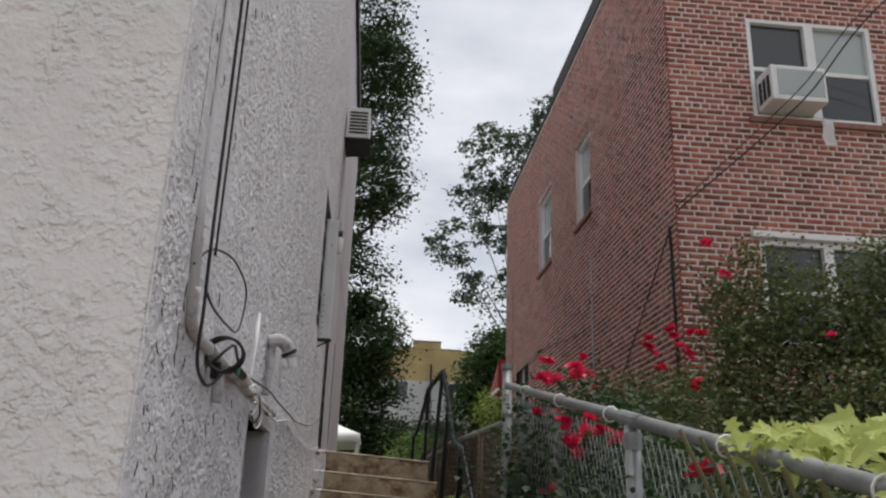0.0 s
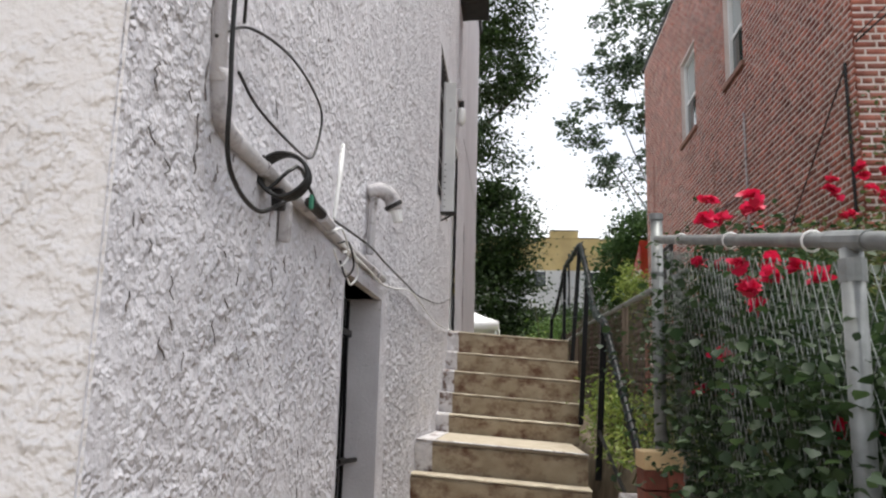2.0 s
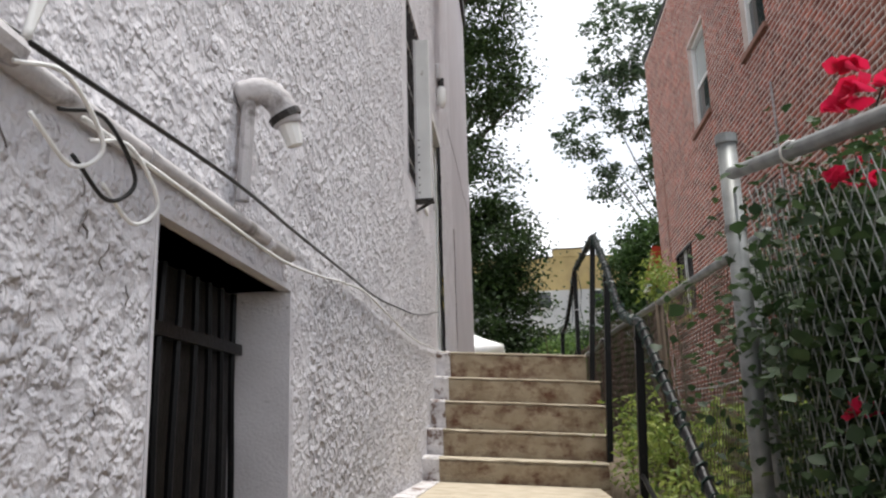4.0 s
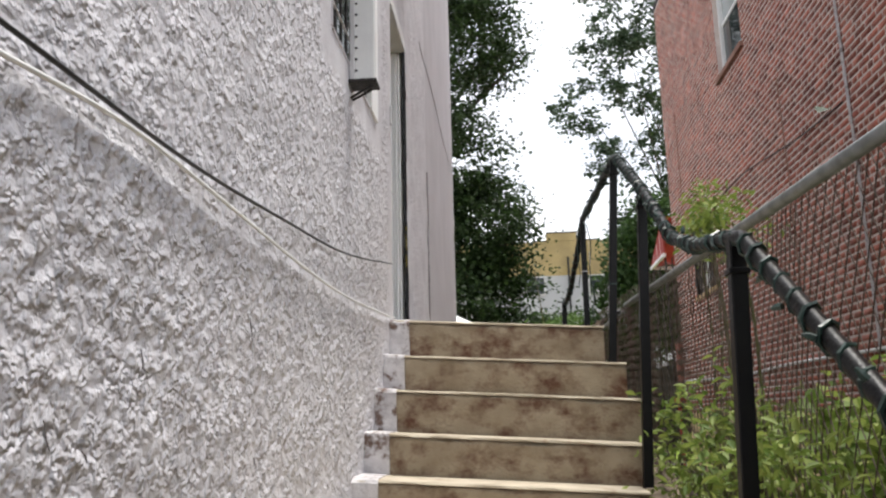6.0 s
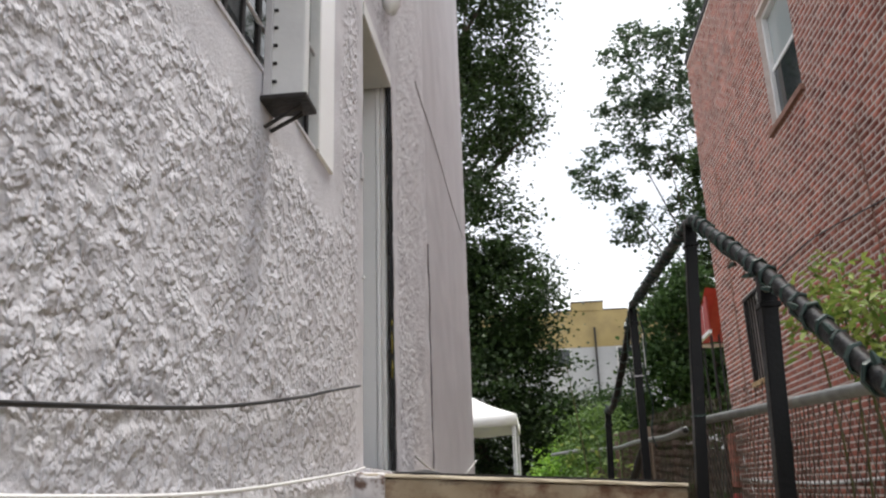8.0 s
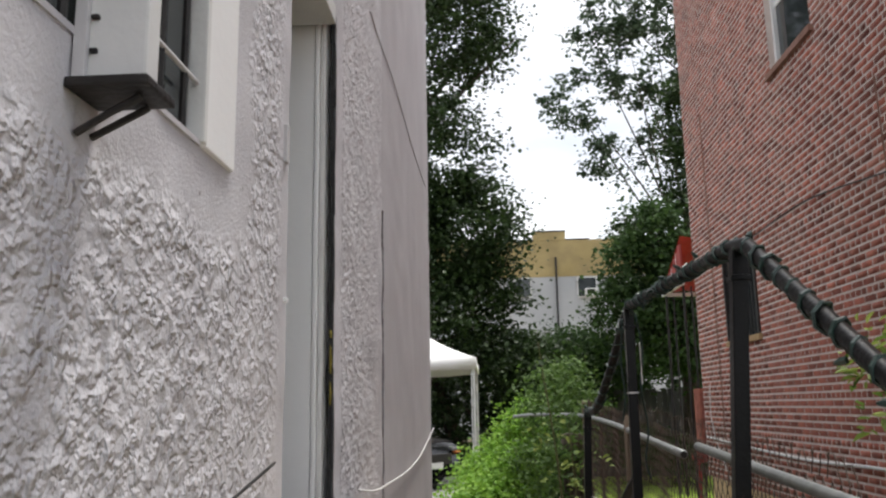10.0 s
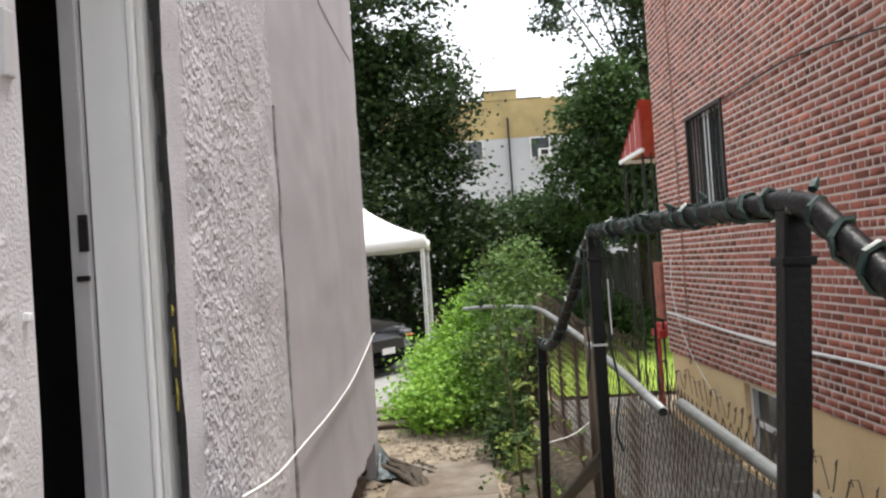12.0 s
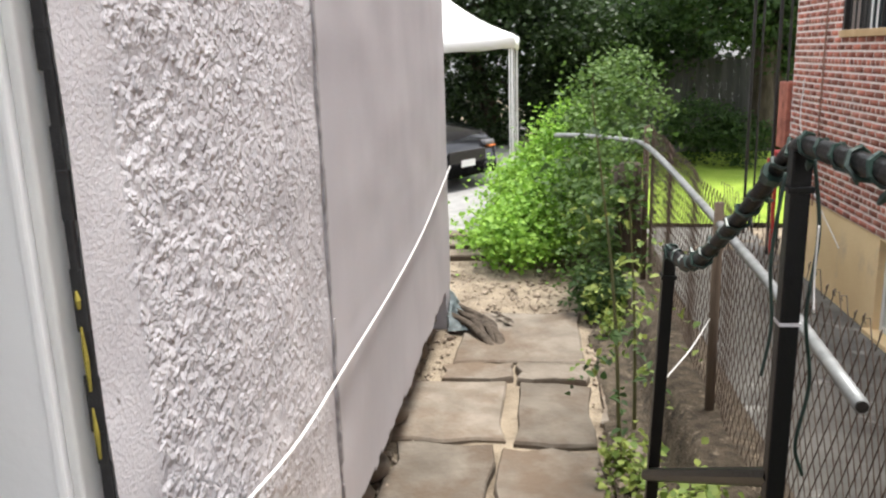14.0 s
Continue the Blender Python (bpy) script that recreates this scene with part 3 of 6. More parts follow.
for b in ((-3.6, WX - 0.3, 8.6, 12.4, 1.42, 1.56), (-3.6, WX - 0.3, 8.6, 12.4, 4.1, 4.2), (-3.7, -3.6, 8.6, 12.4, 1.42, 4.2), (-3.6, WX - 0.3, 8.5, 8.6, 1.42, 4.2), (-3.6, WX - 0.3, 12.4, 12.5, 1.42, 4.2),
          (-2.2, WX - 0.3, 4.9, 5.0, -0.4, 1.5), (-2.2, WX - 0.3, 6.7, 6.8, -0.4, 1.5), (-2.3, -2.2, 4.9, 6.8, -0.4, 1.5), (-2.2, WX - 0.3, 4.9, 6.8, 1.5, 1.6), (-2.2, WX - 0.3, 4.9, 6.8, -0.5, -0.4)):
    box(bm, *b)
tagged(mesh_object("interior_walls", bm, UNLIT_DARK), "rooms behind the openings, unlit darkness put into the wall colour", "wall", kind="structure")

# ---------------- doorway at the landing ----------------
door = thing("door_1", (WX, 11.02, 1.62), "white painted door frame with worn casing and open dark doorway", "door frame", kind="structure")


part("casing", boxed(-0.620, -0.496, 11.42, 11.60, 1.62, 3.72, bevel=0.003), WHITE, door)
part("moulding", boxed(-0.494, -0.473, 11.412, 11.60, 1.62, 3.72, bevel=0.006), WHITE, door)
part("moulding", boxed(-0.471, -0.451, 11.422, 11.60, 1.62, 3.72, bevel=0.006), WHITE_WORN, door)
part("jamb", boxed(-0.675, -0.627, 11.40, 11.60, 1.62, 3.72, bevel=0.004), GREY_METAL, door, "grey metal jamb with strike plate")
part("jamb_gap", boxed(-0.629, -0.618, 11.435, 11.60, 1.62, 3.72), BLACK_RUBBER, door)
part("strike_plate", boxed(-0.648, -0.623, 11.393, 11.402, 2.52, 2.62, bevel=0.002), IRON, door, "dark strike plate")
part("latch", boxed(-0.658, -0.624, 11.390, 11.402, 2.44, 2.455, bevel=0.003), IRON, door)
part("jamb", boxed(WX - 0.26, WX - 0.004, 10.681, 10.686, 1.62, 3.72), GREY_METAL, door)
part("hinge", boxed(WX - 0.012, WX + 0.012, 10.615, 10.648, 2.80, 2.92, bevel=0.004), GREY_METAL, door, "dull grey hinge leaf")
part("screw_head", boxed(WX - 0.002, WX + 0.014, 10.64, 10.655, 2.37, 2.385, bevel=0.004), VINYL, door)
part("head", boxed(WX - 0.24, WX + 0.006, 10.69, 11.40, 3.64, 3.72, bevel=0.006), WHITE_WORN, door)
part("threshold", boxed(WX - 0.26, WX + 0.03, 10.685, 11.44, 1.575, 1.62, bevel=0.008), GREY_METAL, door)
bm = bmesh.new()
rnd = random.Random(4)
z = 1.56
while z < 4.1:
    h = rnd.uniform(0.05, 0.16)
    box(bm, WX - 0.030 + rnd.uniform(0, 0.012), WX - 0.007 + rnd.uniform(0, 0.006), 11.439 + rnd.uniform(0, 0.008), 11.4495 + rnd.uniform(0.0, 0.004), z, z + h, bevel=0.003)
    z += h - 0.004
part("weather_strip", bm, BLACK_RUBBER, door, "torn black sealing strip")
for z0, z1 in ((2.07, 2.16), (2.19, 2.30), (2.33, 2.36)):
    part("foam_strip", sweep([(WX - 0.012, 11.436, z0), (WX - 0.010, 11.433, (z0 + z1) / 2), (WX - 0.013, 11.436, z1)], 1, 6, radii=[0.0025, 0.0045, 0.002]), FOAM, door, "yellow foam showing in the gap")

# ---------------- barred window by the door ----------------
win = thing("window_1", (WX, 9.45, 2.58), "barred dark window with bright white casing", "window", kind="structure")
part("casing", boxed(WX - 0.02, WX + 0.011, 9.925, 10.12, 2.62, 4.0, bevel=0.003), WHITE, win)
part("casing_moulding", boxed(WX - 0.03, WX + 0.013, 9.905, 9.924, 2.625, 4.0, bevel=0.004), WHITE_WORN, win)
part("pane", boxed(WX - 0.045, WX - 0.037, 9.02, 9.912, 2.63, 3.95), PANE, win)
for y in (9.12, 9.24, 9.36, 9.48, 9.60, 9.72, 9.84):
    part("bar", sweep([(WX - 0.012, y, 2.63), (WX - 0.012, y, 3.95)], 0.008, 6), IRON, win)
for z in (2.76, 2.98, 3.3, 3.6):
    part("bar", sweep([(WX - 0.008, 9.02, z), (WX - 0.008, 9.912, z)], 0.006, 6), GREY_METAL, win)


def air_conditioner(base, w, d, h, label, grille_side):
    """A window unit that sticks out along +x from base: d deep, w along y, h high."""
    x, y, z = base
    ac = thing("air_conditioner", base, label, "air conditioner")
    part("case", boxed(x, x + d, y, y + w, z, z + h, bevel=0.008), CASE_GREY, ac)
    for k in range(7):
        zz = z + 0.05 + k * (h - 0.09) / 7
        part("louvre", boxed(x + 0.04, x + d - 0.03, y - 0.006, y + 0.004, zz, zz + (h - 0.1) / 12), IRON if grille_side else GREY_METAL, ac)
    for k in range(4):
        part("screw", boxed(x + d - 0.004, x + d + 0.006, y + 0.02, y + 0.032, z + 0.07 + k * h / 5, z + 0.082 + k * h / 5), IRON, ac)
    part("support_plate", boxed(x - 0.02, x + d + 0.015, y + 0.02, y + w + 0.03, z - 0.018, z - 0.004, bevel=0.004), IRON, ac)
    part("bracket_arm", sweep([(x + 0.0, y + 0.06, z - 0.07), (x + d * 0.8, y + 0.06, z - 0.02)], 0.006, 6), IRON, ac)
    part("bracket_arm", sweep([(x + 0.0, y + w - 0.06, z - 0.07), (x + d * 0.8, y + w - 0.06, z - 0.02)], 0.006, 6), IRON, ac)
    return ac


mbox = thing("metal_box", (WX, 9.40, 2.53), "pale grey metal box on a rusty bracket beside the window", "metal box")
part("case", boxed(WX + 0.006, WX + 0.112, 9.385, 9.43, 2.55, 3.75, bevel=0.005), CASE_GREY, mbox)
part("flange", boxed(WX + 0.002, WX + 0.022, 9.372, 9.384, 2.54, 3.75, bevel=0.002), GREY_METAL, mbox)
for k in range(8):
    part("screw", boxed(WX + 0.024, WX + 0.036, 9.378, 9.386, 2.59 + 0.055 * k, 2.598 + 0.055 * k, bevel=0.002), IRON, mbox, "dark screw")
part("support_plate", boxed(WX - 0.002, WX + 0.125, 9.36, 9.47, 2.53, 2.546, bevel=0.004), IRON, mbox, "rusty support plate")
part("bracket_arm", sweep([(WX, 9.40, 2.47), (WX + 0.05, 9.40, 2.50), (WX + 0.10, 9.40, 2.526)], 0.006, 6), IRON, mbox)
part("bracket_arm", sweep([(WX, 9.45, 2.48), (WX + 0.09, 9.45, 2.526)], 0.006, 6), IRON, mbox)
air_conditioner((WX + 0.012, 11.2, 5.55), 0.55, 0.30, 0.42, "white window air conditioner high on the stucco wall", True)

# ---------------- cellar entrance ----------------
gate = thing("door_2", (WX - 0.16, 5.82, -0.2), "dark iron cellar gate in a deep stucco opening", "gate", kind="structure")
part("panel", boxed(WX - 0.2, WX - 0.17, 5.41, 6.27, -0.2, 1.38), IRON, gate)
for k in range(9):
    y = 5.46 + k * 0.096
    part("gate_bar", sweep(smooth_path([(WX - 0.145, y + 0.012 * math.sin(j * 1.7 + k), -0.2 + j * 0.262) for j in range(7)], 3), 0.010, 6), BLACK_PAINT, gate)
for z in (0.1, 0.62, 1.2):
    part("gate_rail", boxed(WX - 0.16, WX - 0.13, 5.42, 6.26, z, z + 0.03), BLACK_PAINT, gate)
part("bolt", sweep([(WX - 0.13, 6.1, 0.64), (WX - 0.09, 6.28, 0.64)], 0.011, 6), IRON, gate)

# ---------------- conduit, cables and fittings on the wall ----------------
cond = thing("wall_conduit", (WX, 4.0, 1.470), "thick painted conduit with an elbow on the stucco wall", "conduit")
part("riser_pipe", sweep([(WX + 0.012, 3.985, 1.550), (WX - 0.006, 3.975, 1.9), (WX - 0.010, 3.96, 7.5)], 0.020, 10), STUCCO, cond, smooth=True)
part("elbow", sweep(smooth_path([(WX + 0.014, 3.985, 1.580), (WX + 0.012, 4.01, 1.490), (WX + 0.015, 4.10, 1.465)], 5), 0.020, 10), CONDUIT, cond, smooth=True)
part("level_pipe", sweep([(WX + 0.015, 4.08, 1.465), (WX + 0.015, 5.2, 1.462), (WX + 0.012, 6.24, 1.478)], 0.018, 10), CONDUIT, cond, smooth=True)
for y in (4.3, 5.3, 6.0):
    part("strap", sweep([(WX + 0.015, y, 1.463), (WX + 0.015, y + 0.025, 1.463)], 0.021, 10), CONDUIT, cond)

box_mess = thing("splice_box", (WX, 4.85, 1.410), "open cable splice with loose fittings hanging from the conduit", "junction box")
part("bracket", boxed(WX, WX + 0.035, 4.43, 4.465, 1.39, 1.445, bevel=0.008), IRON, box_mess)
part("clamp", boxed(WX + 0.005, WX + 0.035, 4.50, 4.53, 1.32, 1.43, bevel=0.008), CONDUIT, box_mess)
part("connector", sweep([(WX + 0.055, 4.62, 1.455), (WX + 0.06, 4.76, 1.450)], 0.016, 8), IRON, box_mess)
part("connector", sweep([(WX + 0.06, 4.75, 1.445), (WX + 0.06, 4.86, 1.440)], 0.020, 8), CONDUIT, box_mess)
part("tag", boxed(WX + 0.065, WX + 0.075, 4.57, 4.59, 1.425, 1.465, bevel=0.003), material("green_tag", (0.03, 0.16, 0.10), (0.05, 0.22, 0.14), 9, 0.6, 0), box_mess, "small green tag")


def cable(name, points, r, mat, label, n=8):
    ob = mesh_object(name, sweep(smooth_path(points, n), r, 6), mat, True)
    return tagged(ob, label, "cable")


C = WX + 0.012
cable("cable", [(C + 0.03, 3.93, 7.4), (C + 0.04, 3.945, 4.0), (C + 0.045, 3.93, 2.4), (C + 0.05, 3.915, 1.710), (C + 0.05, 3.93, 1.510), (C + 0.04, 3.97, 1.390), (C + 0.03, 4.08, 1.345), (C + 0.03, 4.22, 1.335), (C + 0.035, 4.36, 1.385), (C + 0.05, 4.44, 1.430)], 0.0055, CABLE_BLACK, "black cable running down the wall beside the conduit")
cable("cable", [(C + 0.05, 3.96, 4.6), (C + 0.055, 3.97, 2.6), (C + 0.055, 3.965, 1.670)], 0.004, CABLE_BLACK, "thin black cable tied to the conduit")
coil = []
for k in range(60):
    a = k / 14 * 2 * math.pi + 2.4
    coil.append((-0.352 + (0.055 + 0.004 * math.sin(k * 0.9)) * math.cos(a), 4.32 + 0.0009 * k + 0.01 * math.cos(a), 1.455 + (0.056 + 0.003 * math.cos(k * 1.3)) * math.sin(a)))
coil += [(C + 0.055, 4.42, 1.500), (C + 0.05, 4.56, 1.490), (C + 0.05, 4.68, 1.460), (C + 0.05, 4.80, 1.450)]
cable("coiled_cable", coil, 0.0052, CABLE_BLACK, "black cable coiled in a loop and hung on the conduit", 3)
cable("cable", [(C, 3.96, 1.64), (C + 0.01, 4.12, 1.735), (C + 0.02, 4.38, 1.795), (C + 0.02, 4.62, 1.81), (C + 0.02, 4.79, 1.78), (C + 0.02, 4.77, 1.68), (C + 0.02, 4.68, 1.60), (C + 0.03, 4.42, 1.565), (C + 0.025, 4.17, 1.567), (C + 0.02, 4.05, 1.60)], 0.0038, CABLE_BLACK, "black cable hanging in a wide loop on the wall")
cable("cable", [(C + 0.05, 4.8, 1.46), (C + 0.045, 5.6, 1.515), (C + 0.02, 6.2, 1.545), (C + 0.012, 7.0, 1.565), (C + 0.01, 7.6, 1.578), (C + 0.01, 8.3, 1.63), (C + 0.01, 9.05, 1.695), (C + 0.012, 9.7, 1.785), (C + 0.012, 10.0, 1.835), (C + 0.012, 10.5, 1.915)], 0.0045, CABLE_BLACK, "black cable sagging along the wall up to the landing")
cable("cable", [(C + 0.06, 5.0, 1.41), (C + 0.055, 5.5, 1.41), (C + 0.04, 6.0, 1.42), (C + 0.02, 6.5, 1.47), (C + 0.015, 6.9, 1.52)], 0.0045, CABLE_WHITE, "thick white cable under the conduit")
cable("cable", [(C + 0.01, 6.9, 1.52), (C + 0.014, 7.3, 1.553), (C + 0.014, 7.8, 1.545), (C + 0.014, 8.5, 1.528), (C + 0.014, 9.2, 1.535), (C + 0.012, 10.3, 1.595), (C + 0.01, 10.6, 1.62)], 0.0045, CABLE_WHITE, "painted-over cable along the ledge")
for k in range(4):
    cable("loose_wire", [(C + 0.06, 4.86, 1.460), (C + 0.06, 4.88 + 0.004 * k, 1.540), (C + 0.06, 4.91 + 0.008 * k, 1.62 + 0.01 * k), (C + 0.05, 4.95 + 0.012 * k, 1.68 + 0.02 * k)], 0.006, CABLE_WHITE, "frayed white wire end sticking up")
cable("clothes_line", [(C + 0.02, 11.86, 1.71), (C + 0.03, 12.3, 1.665), (C + 0.02, 12.9, 1.645), (C + 0.01, 13.9, 1.63), (C + 0.01, 14.85, 1.665), (C + 0.01, 15.7, 1.75), (C + 0.012, 16.5, 1.85)], 0.0052, CABLE_WHITE, "white cord hanging slack along the smooth wall")
crack = cable("wall_crack", [(WX + 0.0035, 12.4, 4.21), (WX + 0.0035, 12.7, 4.205), (WX + 0.0035, 13.44, 4.24), (WX + 0.0035, 14.86, 4.2), (WX + 0.002, 16.3, 4.24)], 0.0028, material("painted_over_wire", (0.36, 0.34, 0.35), (0.42, 0.40, 0.41), 9, 0.8, 0), "painted-over wire crossing the smooth wall")
bm = bmesh.new()
rnd = random.Random(8)
z = 0.55
while z < 3.12:
    h = rnd.uniform(0.06, 0.2)
    box(bm, WX - 0.02, WX + 0.0075 + rnd.uniform(0, 0.005), 12.86, 12.872 + rnd.uniform(0, 0.014), z, z + h)
    z += h - 0.002
tagged(mesh_object("joint_trim", bm, material("old_joint_filler", (0.2, 0.19, 0.19), (0.42, 0.40, 0.41), 20, 0.9, 0.5, 60)), "ragged dark joint between rough and smooth stucco", "joint", kind="structure")
# short cracks and chipped pits, their shadow drawn as thin dark-coloured bars
rc = random.Random(15)
CRACK = material("crack_shadow_line", (0.10, 0.09, 0.088), (0.24, 0.22, 0.215), 30, 0.95, 0)
for k in range(100):
    near = k < 70
    y0 = (3.66 + 1.65 * rc.random() ** 1.3) if near else rc.uniform(6.4, 10.4)
    z0 = rc.choice((rc.uniform(0.2, 1.35), rc.uniform(1.0, 1.5), rc.uniform(1.2, 3.0))) if near else rc.uniform(0.6, 1.4)
    pts = [(y0, z0)]
    for j in range(rc.randint(2, 5)):
        pts.append((pts[-1][0] + rc.uniform(-0.014, 0.016), pts[-1][1] - rc.uniform(0.003, 0.014 if near else 0.024)))
    m = len(pts)
    r0 = rc.uniform(0.0008, 0.0019 if near else 0.0014)
    bm = sweep([(WX + 0.0032, y, z) for y, z in pts], 1, 5, radii=[0.0006 + r0 * math.sin(math.pi * (i + 0.4) / m) for i in range(m)])
    part("chip", bm, CRACK, wall_side)

# longer cracks beside the buried riser and one stepping down near the corner
for y0, z0, z1, w in ((3.952, 1.78, 1.50, 0.0035), (3.948, 2.6, 2.1, 0.002), (4.012, 1.74, 1.50, 0.003), (4.006, 2.05, 1.82, 0.0015), (3.84, 2.5, 1.86, 0.0018), (3.90, 1.88, 1.80, 0.0035), (3.93, 1.46, 1.34, 0.0025)):
    pts = [(WX + 0.003, y0 + rc.uniform(-0.008, 0.008), z0 + (z1 - z0) * i / 9) for i in range(10)]
    part("chip", sweep(pts, 1, 5, radii=[0.0005 + w * abs(math.sin(i * 1.3 + z0)) * rc.uniform(0.5, 1) for i in range(10)]), CRACK, wall_side)

flood = thing("pipe_fitting", (WX, 5.81, 1.550), "grey painted pipe elbow with a capped nozzle on the wall", "pipe fitting")
part("stand", sweep([(WX + 0.02, 5.80, 1.520), (WX + 0.03, 5.80, 1.770)], 0.017, 8), CONDUIT, flood)
part("elbow", sweep(smooth_path([(WX + 0.0, 5.80, 1.785), (WX + 0.06, 5.81, 1.800), (WX + 0.10, 5.83, 1.770), (WX + 0.115, 5.84, 1.720)], 4), 0.034, 10), CONDUIT, flood, smooth=True)
part("clamp", sweep([(WX + 0.105, 5.835, 1.750), (WX + 0.113, 5.84, 1.735)], 0.041, 10), IRON, flood, "dark clamp ring")
part("nozzle", sweep([(WX + 0.115, 5.84, 1.730), (WX + 0.132, 5.85, 1.670)], 0.026, 10, radii=[0.028, 0.020]), CABLE_WHITE, flood, "white nozzle cap")

lamp = thing("wall_lamp", (WX, 11.22, 4.05), "wall lamp with a clear jar bulb under a grey box", "lamp")
part("back_box", boxed(WX, WX + 0.045, 11.15, 11.30, 4.25, 4.40, bevel=0.008), GREY_METAL, lamp)
part("socket", sweep([(WX + 0.045, 11.22, 4.27), (WX + 0.045, 11.22, 4.19)], 0.028, 10), IRON, lamp)
part("bulb", sweep([(WX + 0.045, 11.22, 4.19), (WX + 0.045, 11.22, 4.15), (WX + 0.045, 11.22, 4.03), (WX + 0.045, 11.22, 3.98)], 0.05, 12, radii=[0.025, 0.05, 0.048, 0.022]), BULB_GLASS, lamp, smooth=True)

# ---------------- stairs and landing ----------------
stairs = thing("concrete_stairs", (0.2, 7.1, -0.2), "worn brown-stained concrete stairs with white painted edges", "stairs", kind="structure")
NOSE = [(7.15, 0.02, 0.74), (7.42, 0.225, 0.73), (7.69, 0.425, 0.72), (7.91, 0.62, 0.72), (9.41, 0.775, 0.79), (9.69, 0.955, 0.82), (9.98, 1.158, 0.87), (10.26, 1.345, 0.85), (10.52, 1.56, 0.778)]
SETTLE = 0.062  # the whole flight has sunk on its outer side


def settled(bm):
    for v in bm.verts:
        v.co.z -= SETTLE * (v.co.x - 0.24)
    return bm


rnd = random.Random(2)


def worn_block(x0, x1, y0, y1, z0, z1, seed, lip=0.02):
    """A concrete block with a rounded, chipped front edge."""
    bm = bmesh.new()
    n = 26
    prof = [(y1, z1), (y0 + lip * 1.2, z1), (y0 + lip * 0.35, z1 - lip * 0.3), (y0, z1 - lip), (y0 + 0.006, z0)]
    rows = []
    for i in range(n + 1):
        x = x0 + (x1 - x0) * i / n
        row = []
        for j, (y, z) in enumerate(prof):
            w = 0.007 * (noise.noise((x * 7, seed * 3.1, j)) + 0.6 * noise.noise((x * 21, seed, j))) if 0 < j < 4 else 0
            row.append(bm.verts.new((x, y + w, z - abs(w) * 0.5)))
        rows.append(row)
    for a, b in zip(rows, rows[1:]):
        for j in range(len(prof) - 1):
            bm.faces.new((a[j], a[j + 1], b[j + 1], b[j]))
    for r in (rows[0], rows[-1]):
        q = bm.verts.new((r[0].co.x, y1, z0))
        bm.faces.new([*r, q])
    bmesh.ops.recalc_face_normals(bm, faces=bm.faces)
    return bm


for k, (y, z, xr) in enumerate(NOSE):
    y1 = NOSE[k + 1][0] + 0.012 if k + 1 < len(NOSE) else 12.02
    z0 = NOSE[k - 1][1] - 0.01 if k else -0.35
    st = part("step", settled(worn_block(WX - 0.01, xr, y, y1, z0, z - 0.012, k)), CONCRETE, stairs)
    top = part("tread", settled(worn_block(WX - 0.01, xr + 0.004, y - 0.006, y1, z - 0.014, z, k + 20, lip=0.010)), TREAD, st, "pale worn tread edge")
    w = 0.115 + 0.02 * noise.noise((k * 1.7, 0, 0))
    if k >= 3:
        part("painted_edge", settled(worn_block(WX - 0.008, WX + w, y - 0.012, y1, z0 + 0.006, z + 0.004, k + 40)), PAINT_EDGE, st, "chipped white paint at the wall side")
base = part("base", settled(boxed(WX - 0.01, 0.71, 7.93, 12.02, -0.4, 0.60)), CONCRETE, stairs)
part("base", settled(boxed(WX - 0.01, 0.76, 10.54, 12.0, 0.57, 1.53)), CONCRETE, stairs)
part("base", settled(boxed(WX - 0.01, 0.76, 9.45, 10.53, 0.60, 0.76)), CONCRETE, stairs)
part("lip", settled(boxed(WX + 0.0, 0.72, 7.895, 7.985, 0.621, 0.627, bevel=0.002)), PAINT_EDGE, stairs, "white painted front lip")
for k in range(4):
    part("step", worn_block(WX - 0.01, 0.82, -(12.3 + 0.28 * k), -11.9, 0.3, 1.36 - 0.19 * k, 60 + k), CONCRETE, stairs).matrix_basis = Matrix.Rotation(math.pi, 4, "Z") @ Matrix.Translation((-0.41, 0, 0))

mat_ob = thing("rubber_mat", (0.2, 11.5, 1.56), "black rubber mat on the landing with a curled corner", "mat")
bm = bmesh.new()
n = 24
top = [[bm.verts.new((-0.40 + 1.2 * i / n, 11.15 + 0.865 * j / 8, 1.566 + (0.03 * math.exp(-((i - 1.2) / 2.0) ** 2) * (j / 8) ** 2))) for i in range(n + 1)] for j in range(9)]
for a, b in zip(top, top[1:]):
    for i in range(n):
        bm.faces.new((a[i], a[i + 1], b[i + 1], b[i]))
r = bmesh.ops.extrude_face_region(bm, geom=list(bm.faces))
bmesh.ops.translate(bm, verts=[g for g in r["geom"] if isinstance(g, bmesh.types.BMVert)], vec=(0, 0, 0.012))
bmesh.ops.recalc_face_normals(bm, faces=bm.faces)
settled(bm)
part("mat_sheet", bm, BLACK_RUBBER, mat_ob)

# ---------------- black hand rail with a light string ----------------
RAIL = [(6.60, 0.56, 0.87), (8.05, 1.47, 0.85), (8.13, 1.485, 0.85), (8.58, 1.56, 0.858), (8.95, 1.67, 0.865), (9.62, 2.045, 0.885), (10.44, 2.468, 0.895), (10.53, 2.482, 0.895), (11.3, 2.492, 0.874),
        (12.05, 2.50, 0.85), (12.14, 2.47, 0.848), (12.40, 2.28, 0.82), (12.72, 2.08, 0.785), (12.88, 2.02, 0.77), (13.14, 2.008, 0.752)]


def rail_x(y):
    return float(np.interp(y, [r[0] for r in RAIL], [r[2] for r in RAIL]))


rail = thing("stair_railing", (0.86, 9.5, 0.8), "glossy black tube handrail with leaning square posts beside the stairs", "railing")
rail_pts = []
